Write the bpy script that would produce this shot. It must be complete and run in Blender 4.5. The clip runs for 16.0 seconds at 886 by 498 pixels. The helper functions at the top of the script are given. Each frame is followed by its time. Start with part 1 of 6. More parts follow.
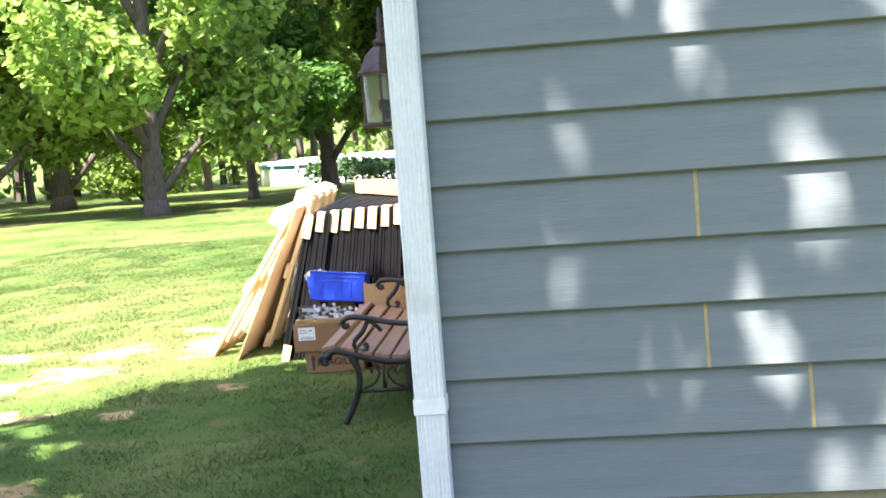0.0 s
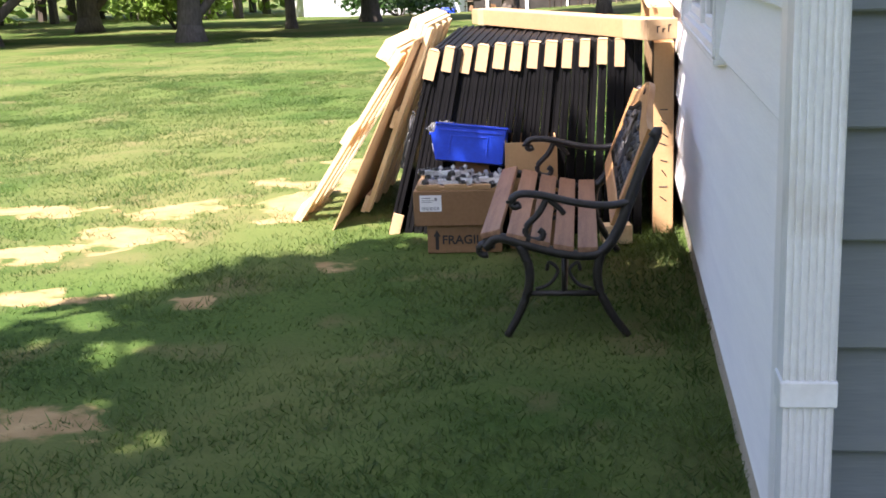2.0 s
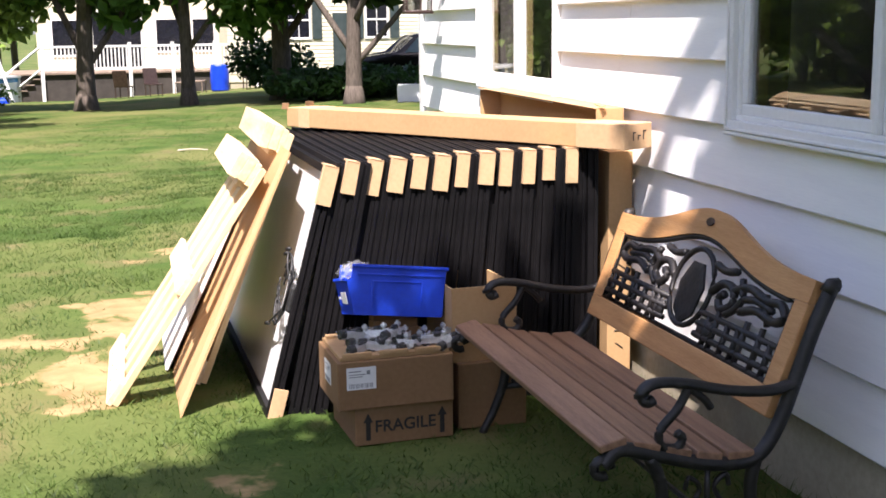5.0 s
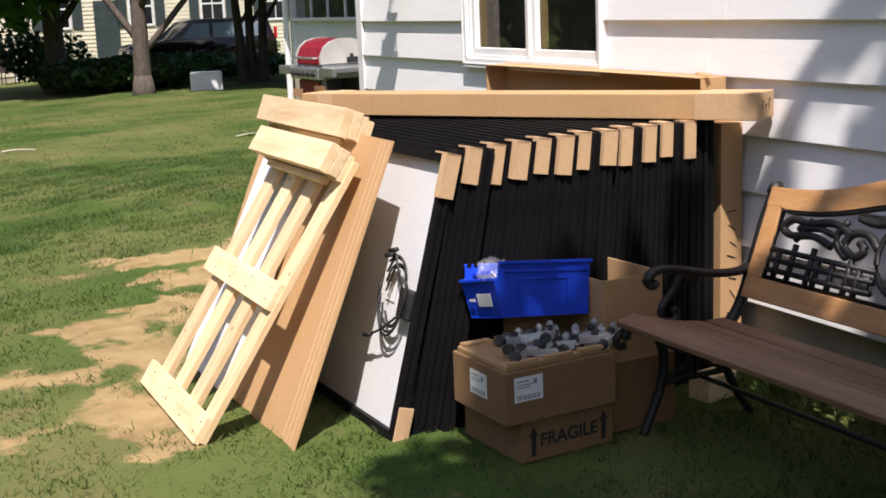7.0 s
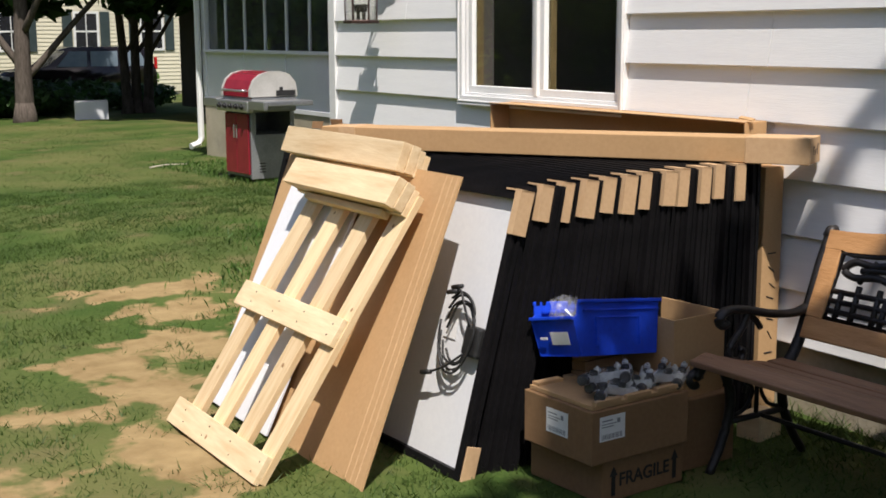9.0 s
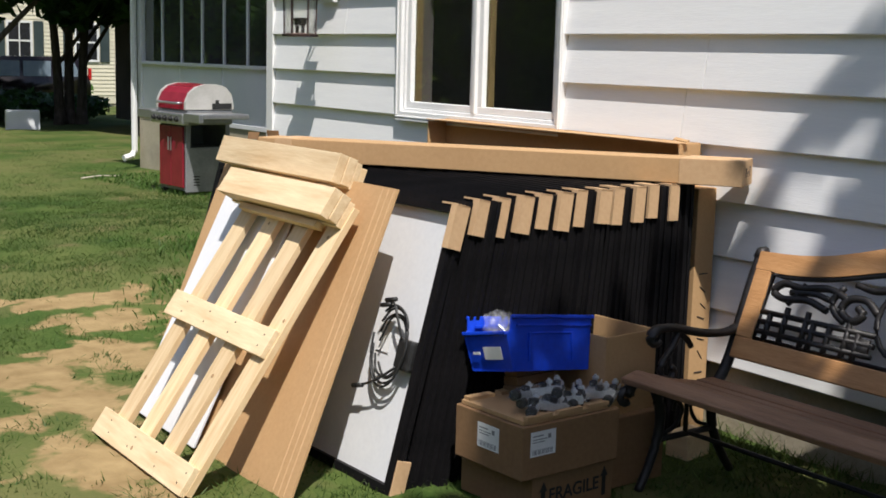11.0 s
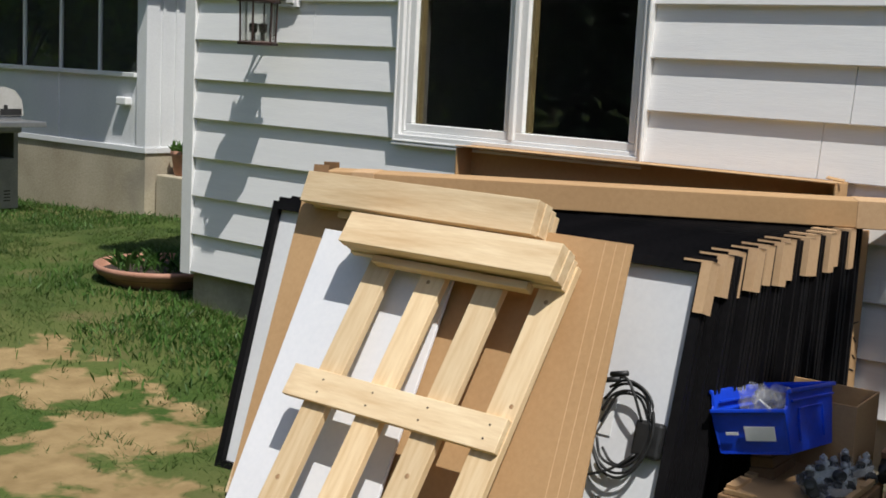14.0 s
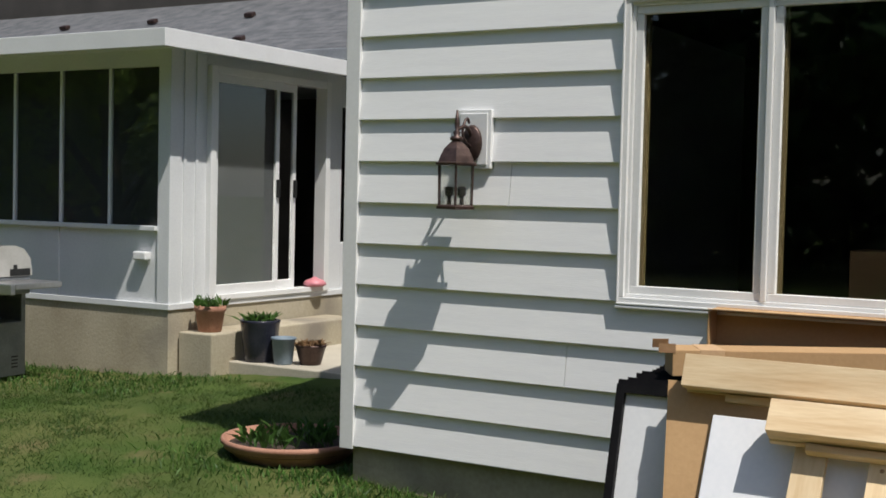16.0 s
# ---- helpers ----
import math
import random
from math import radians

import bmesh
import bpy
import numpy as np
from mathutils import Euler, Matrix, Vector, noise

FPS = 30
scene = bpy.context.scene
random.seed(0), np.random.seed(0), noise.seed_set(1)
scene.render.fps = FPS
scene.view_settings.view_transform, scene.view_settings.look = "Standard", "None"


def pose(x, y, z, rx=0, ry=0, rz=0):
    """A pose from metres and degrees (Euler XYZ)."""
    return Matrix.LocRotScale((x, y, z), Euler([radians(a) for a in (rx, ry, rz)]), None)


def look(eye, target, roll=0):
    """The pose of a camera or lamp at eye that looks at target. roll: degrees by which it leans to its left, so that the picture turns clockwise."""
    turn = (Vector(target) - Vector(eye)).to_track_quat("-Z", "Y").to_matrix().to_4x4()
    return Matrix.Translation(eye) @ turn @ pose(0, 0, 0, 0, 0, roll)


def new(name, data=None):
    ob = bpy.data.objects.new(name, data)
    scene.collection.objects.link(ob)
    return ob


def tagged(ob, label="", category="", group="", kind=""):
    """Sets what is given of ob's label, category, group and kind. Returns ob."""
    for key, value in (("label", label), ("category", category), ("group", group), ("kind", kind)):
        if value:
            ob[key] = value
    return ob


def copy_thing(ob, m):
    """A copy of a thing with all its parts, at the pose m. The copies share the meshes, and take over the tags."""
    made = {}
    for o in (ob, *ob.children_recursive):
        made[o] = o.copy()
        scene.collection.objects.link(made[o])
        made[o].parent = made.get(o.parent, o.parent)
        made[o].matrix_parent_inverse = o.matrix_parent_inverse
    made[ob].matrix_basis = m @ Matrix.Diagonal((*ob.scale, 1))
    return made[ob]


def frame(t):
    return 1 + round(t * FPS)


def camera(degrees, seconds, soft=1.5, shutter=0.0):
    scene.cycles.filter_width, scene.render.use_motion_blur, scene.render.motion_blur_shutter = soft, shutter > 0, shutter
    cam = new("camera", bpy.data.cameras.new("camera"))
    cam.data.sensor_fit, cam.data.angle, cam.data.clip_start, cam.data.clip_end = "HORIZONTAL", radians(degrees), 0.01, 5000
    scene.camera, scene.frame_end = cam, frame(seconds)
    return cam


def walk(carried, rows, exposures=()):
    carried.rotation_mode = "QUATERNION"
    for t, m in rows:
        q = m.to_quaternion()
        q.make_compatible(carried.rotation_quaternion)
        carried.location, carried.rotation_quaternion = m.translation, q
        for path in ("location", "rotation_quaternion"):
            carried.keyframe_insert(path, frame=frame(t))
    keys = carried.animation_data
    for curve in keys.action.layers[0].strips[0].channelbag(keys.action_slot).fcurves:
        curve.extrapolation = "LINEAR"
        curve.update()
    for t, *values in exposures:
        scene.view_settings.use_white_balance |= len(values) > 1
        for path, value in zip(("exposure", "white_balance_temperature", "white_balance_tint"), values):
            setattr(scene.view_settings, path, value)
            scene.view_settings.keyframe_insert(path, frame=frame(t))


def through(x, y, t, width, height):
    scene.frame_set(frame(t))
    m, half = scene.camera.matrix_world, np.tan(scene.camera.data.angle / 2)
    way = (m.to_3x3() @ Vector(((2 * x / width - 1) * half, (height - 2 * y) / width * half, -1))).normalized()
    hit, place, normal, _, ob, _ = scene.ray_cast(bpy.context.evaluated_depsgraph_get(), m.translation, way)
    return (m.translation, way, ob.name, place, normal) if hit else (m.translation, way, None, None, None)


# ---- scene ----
cam = camera(39.3, 16.0, 1.7)
PATH = [
    (0, (0.532, -2.665, 1.462), (0.299, -0.691, 1.234), -4.4),
    (0.5, (0.317, -2.302, 1.401), (0.001, -0.343, 1.149), -4.3),
    (1, (0.104, -1.904, 1.375), (-0.317, 0.018, 1.013), -3.5),
    (1.5, (-0.156, -1.488, 1.359), (-0.486, 0.426, 0.881), -2.9),
    (2, (-0.321, -1.14, 1.357), (-0.59, 0.783, 0.878), -2.1),
    (2.5, (-0.496, -0.804, 1.351), (-0.718, 1.128, 0.883), 0.3),
    (3, (-0.741, -0.496, 1.374), (-0.819, 1.458, 0.955), 1.2),
    (3.5, (-0.983, -0.23, 1.343), (-0.962, 1.725, 0.922), 0.9),
    (4, (-1.226, 0.053, 1.355), (-1.06, 2.007, 0.964), -0.2),
    (4.2, (-1.346, 0.121, 1.355), (-1.122, 2.071, 0.973), -0.3),
    (6.3, (-2.483, 1.108, 1.343), (-1.755, 2.939, 0.999), -2.3),
    (6.5, (-2.578, 1.174, 1.345), (-1.837, 2.998, 0.988), -2.5),
    (7, (-2.863, 1.305, 1.339), (-2.025, 3.077, 0.943), -2.4),
    (7.5, (-3.078, 1.443, 1.336), (-2.203, 3.2, 0.95), -2.4),
    (8, (-3.26, 1.562, 1.336), (-2.344, 3.302, 0.972), -2.9),
    (8.5, (-3.406, 1.646, 1.343), (-2.4, 3.334, 0.97), -1.4),
    (8.7, (-3.433, 1.659, 1.345), (-2.406, 3.339, 0.998), -0.9),
    (10.8, (-3.427, 1.67, 1.312), (-2.337, 3.314, 0.978), 1.8),
    (11, (-3.431, 1.671, 1.315), (-2.295, 3.289, 1.009), 1.5),
    (11.5, (-3.449, 1.715, 1.328), (-2.202, 3.254, 1.054), -0.3),
    (12, (-3.481, 1.875, 1.291), (-2.187, 3.365, 0.97), 2.1),
    (12.5, (-3.499, 2.172, 1.275), (-2.197, 3.638, 0.882), 2.3),
    (13, (-3.668, 2.515, 1.29), (-2.279, 3.908, 0.93), 4.3),
    (13.5, (-3.941, 2.896, 1.305), (-2.454, 4.185, 0.947), 5.2),
    (14, (-4.221, 3.312, 1.338), (-2.67, 4.543, 1.051), 3.0),
    (14.5, (-4.501, 3.711, 1.357), (-2.863, 4.837, 1.136), 1.6),
    (15, (-4.709, 4.129, 1.371), (-3.027, 5.195, 1.183), 1.8),
    (15.5, (-4.858, 4.533, 1.422), (-3.146, 5.554, 1.259), 1.6),
    (16, (-5.023, 4.881, 1.454), (-3.303, 5.898, 1.371), 1.3),
]
walk(cam, [(t, look(eye, target, roll)) for t, eye, target, roll in PATH],
     exposures=[(0, 2.8, 6500, 15), (0.5, 2.5, 6500, 16), (1, 2.05, 6500, 17), (1.5, 1.75, 6500, 19), (2.0, 1.95, 6500, 21), (2.5, 2.25, 6450, 23), (3.5, 2.15, 6450, 23), (4.2, 1.95, 6450, 22), (6.3, 0.65, 6500, 20),
                (7.2, 0.5, 6500, 17), (8.5, 0.2, 6500, 14), (10.8, 0.2, 6350, 12), (12.5, 0.28, 6150, 10), (13.0, 0.25, 6100, 10), (14.0, -0.15, 6250, 10), (15.0, -0.2, 6300, 10), (16, -0.2, 6350, 10)])

# ---------------------------------------------------------------- light
SUN_WAY = Vector((0.25, 0.50, -1.0)).normalized()
world = bpy.data.worlds.new("sky")
scene.world = world
world.use_nodes = True
wn = world.node_tree
sky = wn.nodes.new("ShaderNodeTexSky")
sky.sky_type = "NISHITA"
sky.sun_disc = False
sky.dust_density = 1.6
sky.sun_elevation = radians(60.8)
sky.sun_rotation = radians(206.6)
wn.links.new(sky.outputs[0], wn.nodes["Background"].inputs[0])
wn.nodes["Background"].inputs[1].default_value = 0.115
sun = new("sun", bpy.data.lights.new("sun", "SUN"))
sun.data.energy = 5.0
sun.data.angle = radians(0.5)
sun.data.color = (1.0, 0.95, 0.87)
sun.matrix_world = look((0, 0, 30), Vector((0, 0, 30)) + SUN_WAY)


# ---------------------------------------------------------------- materials
def mat(name, c1, c2, scale=8.0, rough=0.6, metal=0.0, bump=0.15, stretch=(1, 1, 1), fine=60.0, random_tint=0.0,
        spec=0.5, stain=None, stain_scale=1.2):
    """A material with broad patches from c1 to c2, a fine grain and a fine relief; sizes per metre."""
    m = bpy.data.materials.new(name)
    m.use_nodes = True
    nt = m.node_tree
    b = nt.nodes["Principled BSDF"]
    b.inputs["Roughness"].default_value = rough
    b.inputs["Metallic"].default_value = metal
    b.inputs["Specular IOR Level"].default_value = spec
    tc = nt.nodes.new("ShaderNodeTexCoord")
    mp = nt.nodes.new("ShaderNodeMapping")
    mp.inputs["Scale"].default_value = stretch
    nt.links.new(tc.outputs["Object"], mp.inputs[0])

    def noise_at(s, detail):
        n = nt.nodes.new("ShaderNodeTexNoise")
        n.inputs["Scale"].default_value = s
        n.inputs["Detail"].default_value = detail
        nt.links.new(mp.outputs[0], n.inputs["Vector"])
        return n

    broad, grain = noise_at(scale, 4), noise_at(fine, 5)
    add = nt.nodes.new("ShaderNodeMath")
    add.operation = "MULTIPLY_ADD"
    nt.links.new(grain.outputs["Fac"], add.inputs[0])
    add.inputs[1].default_value = 0.6
    sub = nt.nodes.new("ShaderNodeMath")
    sub.operation = "SUBTRACT"
    nt.links.new(broad.outputs["Fac"], sub.inputs[0])
    sub.inputs[1].default_value = 0.3
    nt.links.new(sub.outputs[0], add.inputs[2])
    ramp = nt.nodes.new("ShaderNodeValToRGB")
    ramp.color_ramp.elements[0].position, ramp.color_ramp.elements[1].position = 0.25, 0.75
    ramp.color_ramp.elements[0].color, ramp.color_ramp.elements[1].color = (*c1, 1), (*c2, 1)
    nt.links.new(add.outputs[0], ramp.inputs[0])
    out = ramp.outputs[0]
    if stain:
        st = noise_at(stain_scale, 6)
        sr = nt.nodes.new("ShaderNodeValToRGB")
        sr.color_ramp.elements[0].position, sr.color_ramp.elements[1].position = 0.55, 0.72
        nt.links.new(st.outputs["Fac"], sr.inputs[0])
        mx = nt.nodes.new("ShaderNodeMixRGB")
        mx.inputs[2].default_value = (*stain, 1)
        nt.links.new(sr.outputs[0], mx.inputs[0])
        nt.links.new(out, mx.inputs[1])
        out = mx.outputs[0]
    if random_tint:
        oi = nt.nodes.new("ShaderNodeObjectInfo")
        mr = nt.nodes.new("ShaderNodeMapRange")
        mr.inputs["To Min"].default_value, mr.inputs["To Max"].default_value = 1 - random_tint, 1 + random_tint
        nt.links.new(oi.outputs["Random"], mr.inputs["Value"])
        hs = nt.nodes.new("ShaderNodeHueSaturation")
        nt.links.new(mr.outputs[0], hs.inputs["Value"])
        nt.links.new(out, hs.inputs["Color"])
        out = hs.outputs[0]
    nt.links.new(out, b.inputs["Base Color"])
    if bump:
        bp = nt.nodes.new("ShaderNodeBump")
        bp.inputs["Strength"].default_value = bump
        bp.inputs["Distance"].default_value = 0.004
        nt.links.new(grain.outputs["Fac"], bp.inputs["Height"])
        nt.links.new(bp.outputs[0], b.inputs["Normal"])
    return m


def leaf_mat(name, c1, c2, through=0.35, fine=3.0, spread=(0.55, 1.5)):
    """Foliage: a little light passes through, and each leaf has its own tint."""
    m = mat(name, c1, c2, 0.8, 0.5, 0, 0, fine=fine, spec=0.3)
    nt = m.node_tree
    b, o = nt.nodes["Principled BSDF"], nt.nodes["Material Output"]
    geo = nt.nodes.new("ShaderNodeNewGeometry")
    hs = nt.nodes.new("ShaderNodeHueSaturation")
    mr = nt.nodes.new("ShaderNodeMapRange")
    mr.inputs["To Min"].default_value, mr.inputs["To Max"].default_value = spread
    nt.links.new(geo.outputs["Random Per Island"], mr.inputs["Value"])
    nt.links.new(mr.outputs[0], hs.inputs["Value"])
    src = b.inputs["Base Color"].links[0].from_socket
    nt.links.new(src, hs.inputs["Color"])
    nt.links.new(hs.outputs[0], b.inputs["Base Color"])
    tr = nt.nodes.new("ShaderNodeBsdfTranslucent")
    nt.links.new(hs.outputs[0], tr.inputs["Color"])
    mx = nt.nodes.new("ShaderNodeMixShader")
    mx.inputs[0].default_value = through
    nt.links.new(b.outputs[0], mx.inputs[1])
    nt.links.new(tr.outputs[0], mx.inputs[2])
    nt.links.new(mx.outputs[0], o.inputs["Surface"])
    return m


def glass_mat(name, tint=(1, 1, 1), rough=0.0):
    m = bpy.data.materials.new(name)
    m.use_nodes = True
    b = m.node_tree.nodes["Principled BSDF"]
    b.inputs["Base Color"].default_value = (*tint, 1)
    b.inputs["Transmission Weight"].default_value = 1.0
    b.inputs["Roughness"].default_value = rough
    b.inputs["IOR"].default_value = 1.5
    return m


WHITE_SIDING = mat("white_siding", (0.82, 0.82, 0.82), (0.88, 0.88, 0.87), 2.0, 0.5, 0, 0.14, (14, 1, 14), 16)
GRAY_SIDING = mat("gray_siding", (0.105, 0.125, 0.13), (0.135, 0.155, 0.16), 2.0, 0.55, 0, 0.18, (1, 14, 14), 16, stain=(0.13, 0.15, 0.15))
WHITE_TRIM = mat("white_trim", (0.74, 0.74, 0.73), (0.82, 0.82, 0.81), 3, 0.4, 0, 0.08)
PORCH_WHITE = mat("porch_white", (0.66, 0.67, 0.68), (0.76, 0.77, 0.77), 1.5, 0.45, 0, 0.08)
DOWNSPOUT = mat("downspout_white", (0.6, 0.62, 0.62), (0.74, 0.75, 0.75), 4, 0.45, 0, 0.1, stain=(0.45, 0.43, 0.38), stain_scale=4)
CONCRETE = mat("concrete", (0.35, 0.30, 0.21), (0.49, 0.435, 0.325), 2.5, 0.9, 0, 0.6, fine=45, stain=(0.24, 0.21, 0.17))
PATIO = mat("patio_concrete", (0.42, 0.38, 0.30), (0.55, 0.50, 0.41), 2, 0.9, 0, 0.4, fine=50)
SHINGLE = mat("asphalt_shingle", (0.07, 0.075, 0.08), (0.16, 0.16, 0.165), 6, 0.9, 0, 0.8, fine=90, random_tint=0.25)
# the dimness of the rooms behind the glass is put into this colour
PAINTED_GLOOM = mat("painted_gloom", (0.05, 0.045, 0.04), (0.09, 0.08, 0.07), 2, 0.9)
JAMB_WOOD = mat("ochre_jamb", (0.10, 0.07, 0.025), (0.15, 0.11, 0.045), 3, 0.6, 0, 0.1, (10, 10, 1))
INSECT_SCREEN = mat("grey_insect_screen", (0.045, 0.048, 0.05), (0.075, 0.078, 0.08), 1.2, 0.6, 0, 0.05)
GLASS = glass_mat("window_glass", (0.92, 0.95, 0.94))
LAMP_GLASS = glass_mat("seeded_lamp_glass", (0.95, 0.95, 0.92), 0.12)
BRONZE = mat("bronze_metal", (0.05, 0.032, 0.028), (0.11, 0.07, 0.06), 18, 0.45, 0.6, 0.2)
BLACK_IRON = mat("black_cast_iron", (0.009, 0.008, 0.008), (0.026, 0.022, 0.020), 25, 0.5, 0.1, 0.45)
BENCH_WOOD = mat("bench_wood", (0.17, 0.085, 0.045), (0.33, 0.18, 0.10), 3, 0.6, 0, 0.35, (14, 1, 14), 30, random_tint=0.12)
BENCH_BACK = mat("bench_back_wood", (0.42, 0.20, 0.07), (0.58, 0.31, 0.13), 3, 0.5, 0, 0.3, (10, 1, 10), 30)
PINE = mat("pine_long", (0.64, 0.445, 0.235), (0.84, 0.66, 0.415), 2.5, 0.65, 0, 0.3, (8, 8, 1), 9, random_tint=0.13, stain=(0.52, 0.33, 0.16), stain_scale=0.9)
PINE_CROSS = mat("pine_cross", (0.67, 0.475, 0.265), (0.86, 0.69, 0.445), 2.5, 0.65, 0, 0.3, (8, 1, 8), 9, random_tint=0.13, stain=(0.54, 0.35, 0.17), stain_scale=0.9)
CARD = mat("cardboard", (0.43, 0.26, 0.12), (0.51, 0.32, 0.155), 2.0, 0.85, 0, 0.15, (1, 1, 1), 70)
CARD_LIGHT = mat("cardboard_light", (0.50, 0.315, 0.165), (0.60, 0.40, 0.225), 2.0, 0.85, 0, 0.15, (1, 1, 1), 70)
# cardboard darkened for pieces in shade; the shade is part of the colour
CARD_SHADED = mat("cardboard_shaded", (0.20, 0.108, 0.048), (0.26, 0.15, 0.07), 2.0, 0.85, 0, 0.15)
FRAME_BLACK = mat("black_anodised", (0.004, 0.004, 0.0045), (0.010, 0.009, 0.010), 9, 0.6, 0.0, 0.12, spec=0.15)
BACKSHEET = mat("white_backsheet", (0.70, 0.71, 0.73), (0.78, 0.79, 0.80), 3, 0.35, 0, 0.05)
CELL = mat("black_cells", (0.008, 0.009, 0.014), (0.014, 0.015, 0.022), 5, 0.12, 0, 0.02)
WHITE_SHEET = mat("white_foam_sheet", (0.76, 0.77, 0.80), (0.84, 0.84, 0.86), 3, 0.5, 0, 0.05)
BLUE_PLASTIC = mat("blue_plastic", (0.006, 0.04, 0.48), (0.010, 0.065, 0.66), 5, 0.35, 0, 0.08)
ALU = mat("aluminium", (0.50, 0.51, 0.52), (0.70, 0.71, 0.72), 30, 0.35, 0.55, 0.1)
BLACK_RUBBER = mat("black_rubber", (0.010, 0.010, 0.010), (0.025, 0.025, 0.025), 20, 0.5)
PAPER = mat("label_paper", (0.72, 0.72, 0.71), (0.80, 0.80, 0.79), 8, 0.6, 0, 0.03)
INK = mat("black_ink", (0.012, 0.010, 0.010), (0.03, 0.025, 0.022), 30, 0.7)
GREY_INK = mat("grey_ink", (0.20, 0.20, 0.21), (0.28, 0.28, 0.29), 30, 0.7)
BAG = mat("clear_plastic_bag", (0.60, 0.61, 0.62), (0.72, 0.72, 0.73), 20, 0.24, 0, 0.1, spec=0.6)
BAG.node_tree.nodes["Principled BSDF"].inputs["Alpha"].default_value = 0.10
RED_ENAMEL = mat("red_enamel", (0.20, 0.012, 0.026), (0.28, 0.02, 0.036), 6, 0.25, 0, 0.03)
CHEEK_GREY = mat("pale_grey_casting", (0.42, 0.41, 0.38), (0.52, 0.51, 0.48), 6, 0.5, 0.1, 0.08)
STEEL = mat("brushed_steel", (0.50, 0.50, 0.51), (0.64, 0.64, 0.64), 6, 0.32, 0.85, 0.1, (1, 12, 1), 30)
GRILL_GREY = mat("grill_grey", (0.20, 0.21, 0.22), (0.30, 0.31, 0.32), 6, 0.45, 0.3, 0.05)
TERRACOTTA = mat("terracotta", (0.34, 0.16, 0.10), (0.47, 0.25, 0.17), 6, 0.8, 0, 0.3)
NAVY_POT = mat("navy_glaze", (0.014, 0.016, 0.028), (0.035, 0.035, 0.05), 6, 0.25)
BLUEGREY_POT = mat("bluegrey_pot", (0.16, 0.21, 0.26), (0.22, 0.28, 0.33), 6, 0.5)
SOIL = mat("soil", (0.03, 0.02, 0.014), (0.07, 0.05, 0.035), 14, 0.95, 0, 0.9)
PINK = mat("pink_plastic", (0.62, 0.22, 0.26), (0.70, 0.28, 0.32), 10, 0.4)
BARK = mat("bark", (0.05, 0.038, 0.03), (0.13, 0.105, 0.085), 5, 0.95, 0, 1.0, (5, 5, 1), 24)
LEAF = leaf_mat("leaf", (0.05, 0.13, 0.02), (0.11, 0.22, 0.04), 0.45)
LEAF_DARK = leaf_mat("leaf_dark", (0.02, 0.055, 0.014), (0.05, 0.11, 0.025), 0.2)
# brighter than real foliage: sun glare and haze are put into the colour
LEAF_SUNLIT = leaf_mat("leaf_sunlit", (0.19, 0.30, 0.06), (0.31, 0.43, 0.10), 0.6)
BLADE = leaf_mat("grass_blade", (0.040, 0.090, 0.015), (0.108, 0.155, 0.038), 0.45, spread=(0.75, 1.3))
WEED = leaf_mat("weed_leaf", (0.042, 0.105, 0.018), (0.095, 0.175, 0.038), 0.35)
YELLOW_SIDING = mat("yellow_siding", (0.56, 0.52, 0.38), (0.64, 0.60, 0.46), 2, 0.6, 0, 0.1, (1, 1, 12), 8)
SHUTTER = mat("dark_shutter", (0.02, 0.035, 0.035), (0.04, 0.055, 0.055), 5, 0.5)
CAR_PAINT = mat("dark_car_paint", (0.010, 0.008, 0.010), (0.02, 0.014, 0.016), 4, 0.15, 0.2, 0)
TYRE = mat("tyre", (0.012, 0.012, 0.012), (0.025, 0.025, 0.025), 20, 0.85)
TAIL_LIGHT = mat("red_lens", (0.5, 0.01, 0.01), (0.6, 0.02, 0.02), 10, 0.2)
POOL_WALL = mat("pool_wall", (0.62, 0.64, 0.66), (0.76, 0.77, 0.78), 2, 0.5, 0, 0.1)
POOL_BLUE = mat("pool_blue", (0.015, 0.15, 0.40), (0.04, 0.25, 0.52), 2, 0.3)
DECK_WOOD = mat("deck_wood", (0.16, 0.12, 0.09), (0.28, 0.21, 0.16), 3, 0.8, 0, 0.3)
RAIL_WHITE = mat("rail_white", (0.62, 0.62, 0.60), (0.74, 0.74, 0.72), 4, 0.6)
CAULK = mat("tan_caulk", (0.26, 0.20, 0.07), (0.34, 0.27, 0.11), 20, 0.7)
# near-black, so the shade under the deck sits in the colour
UNDER_DECK_SHADE = mat("under_deck_shade", (0.03, 0.026, 0.022), (0.06, 0.05, 0.045), 4, 0.9)


def bare_patches(x, y):
    """How bare the lawn is at a place, 0 to 1: worn patches beside the stack and towards the far yard."""
    v = 0.0
    for px, py, ax, ay in ((-1.30, 8.10, 0.55, 0.28), (-1.25, 7.60, 0.42, 0.36), (-1.48, 6.90, 0.46, 0.40), (-1.92, 6.75, 0.34, 0.25), (-1.85, 6.30, 0.26, 0.45), (-2.08, 5.50, 0.22, 0.52),
                           (-2.30, 6.18, 0.24, 0.16), (-2.72, 5.40, 0.26, 0.34), (-2.78, 4.75, 0.34, 0.30), (-3.08, 4.38, 0.40, 0.24), (-2.78, 3.65, 0.34, 0.13),
                           (-1.55, 4.18, 0.17, 0.13), (-2.04, 3.62, 0.14, 0.14), (-2.05, 2.25, 0.20, 0.24), (-3.7, 5.4, 0.6, 0.2)):
        d = ((x - px) / ax) ** 2 + ((y - py) / ay) ** 2
        v = np.maximum(v, np.exp(-d * 1.1))
    return v


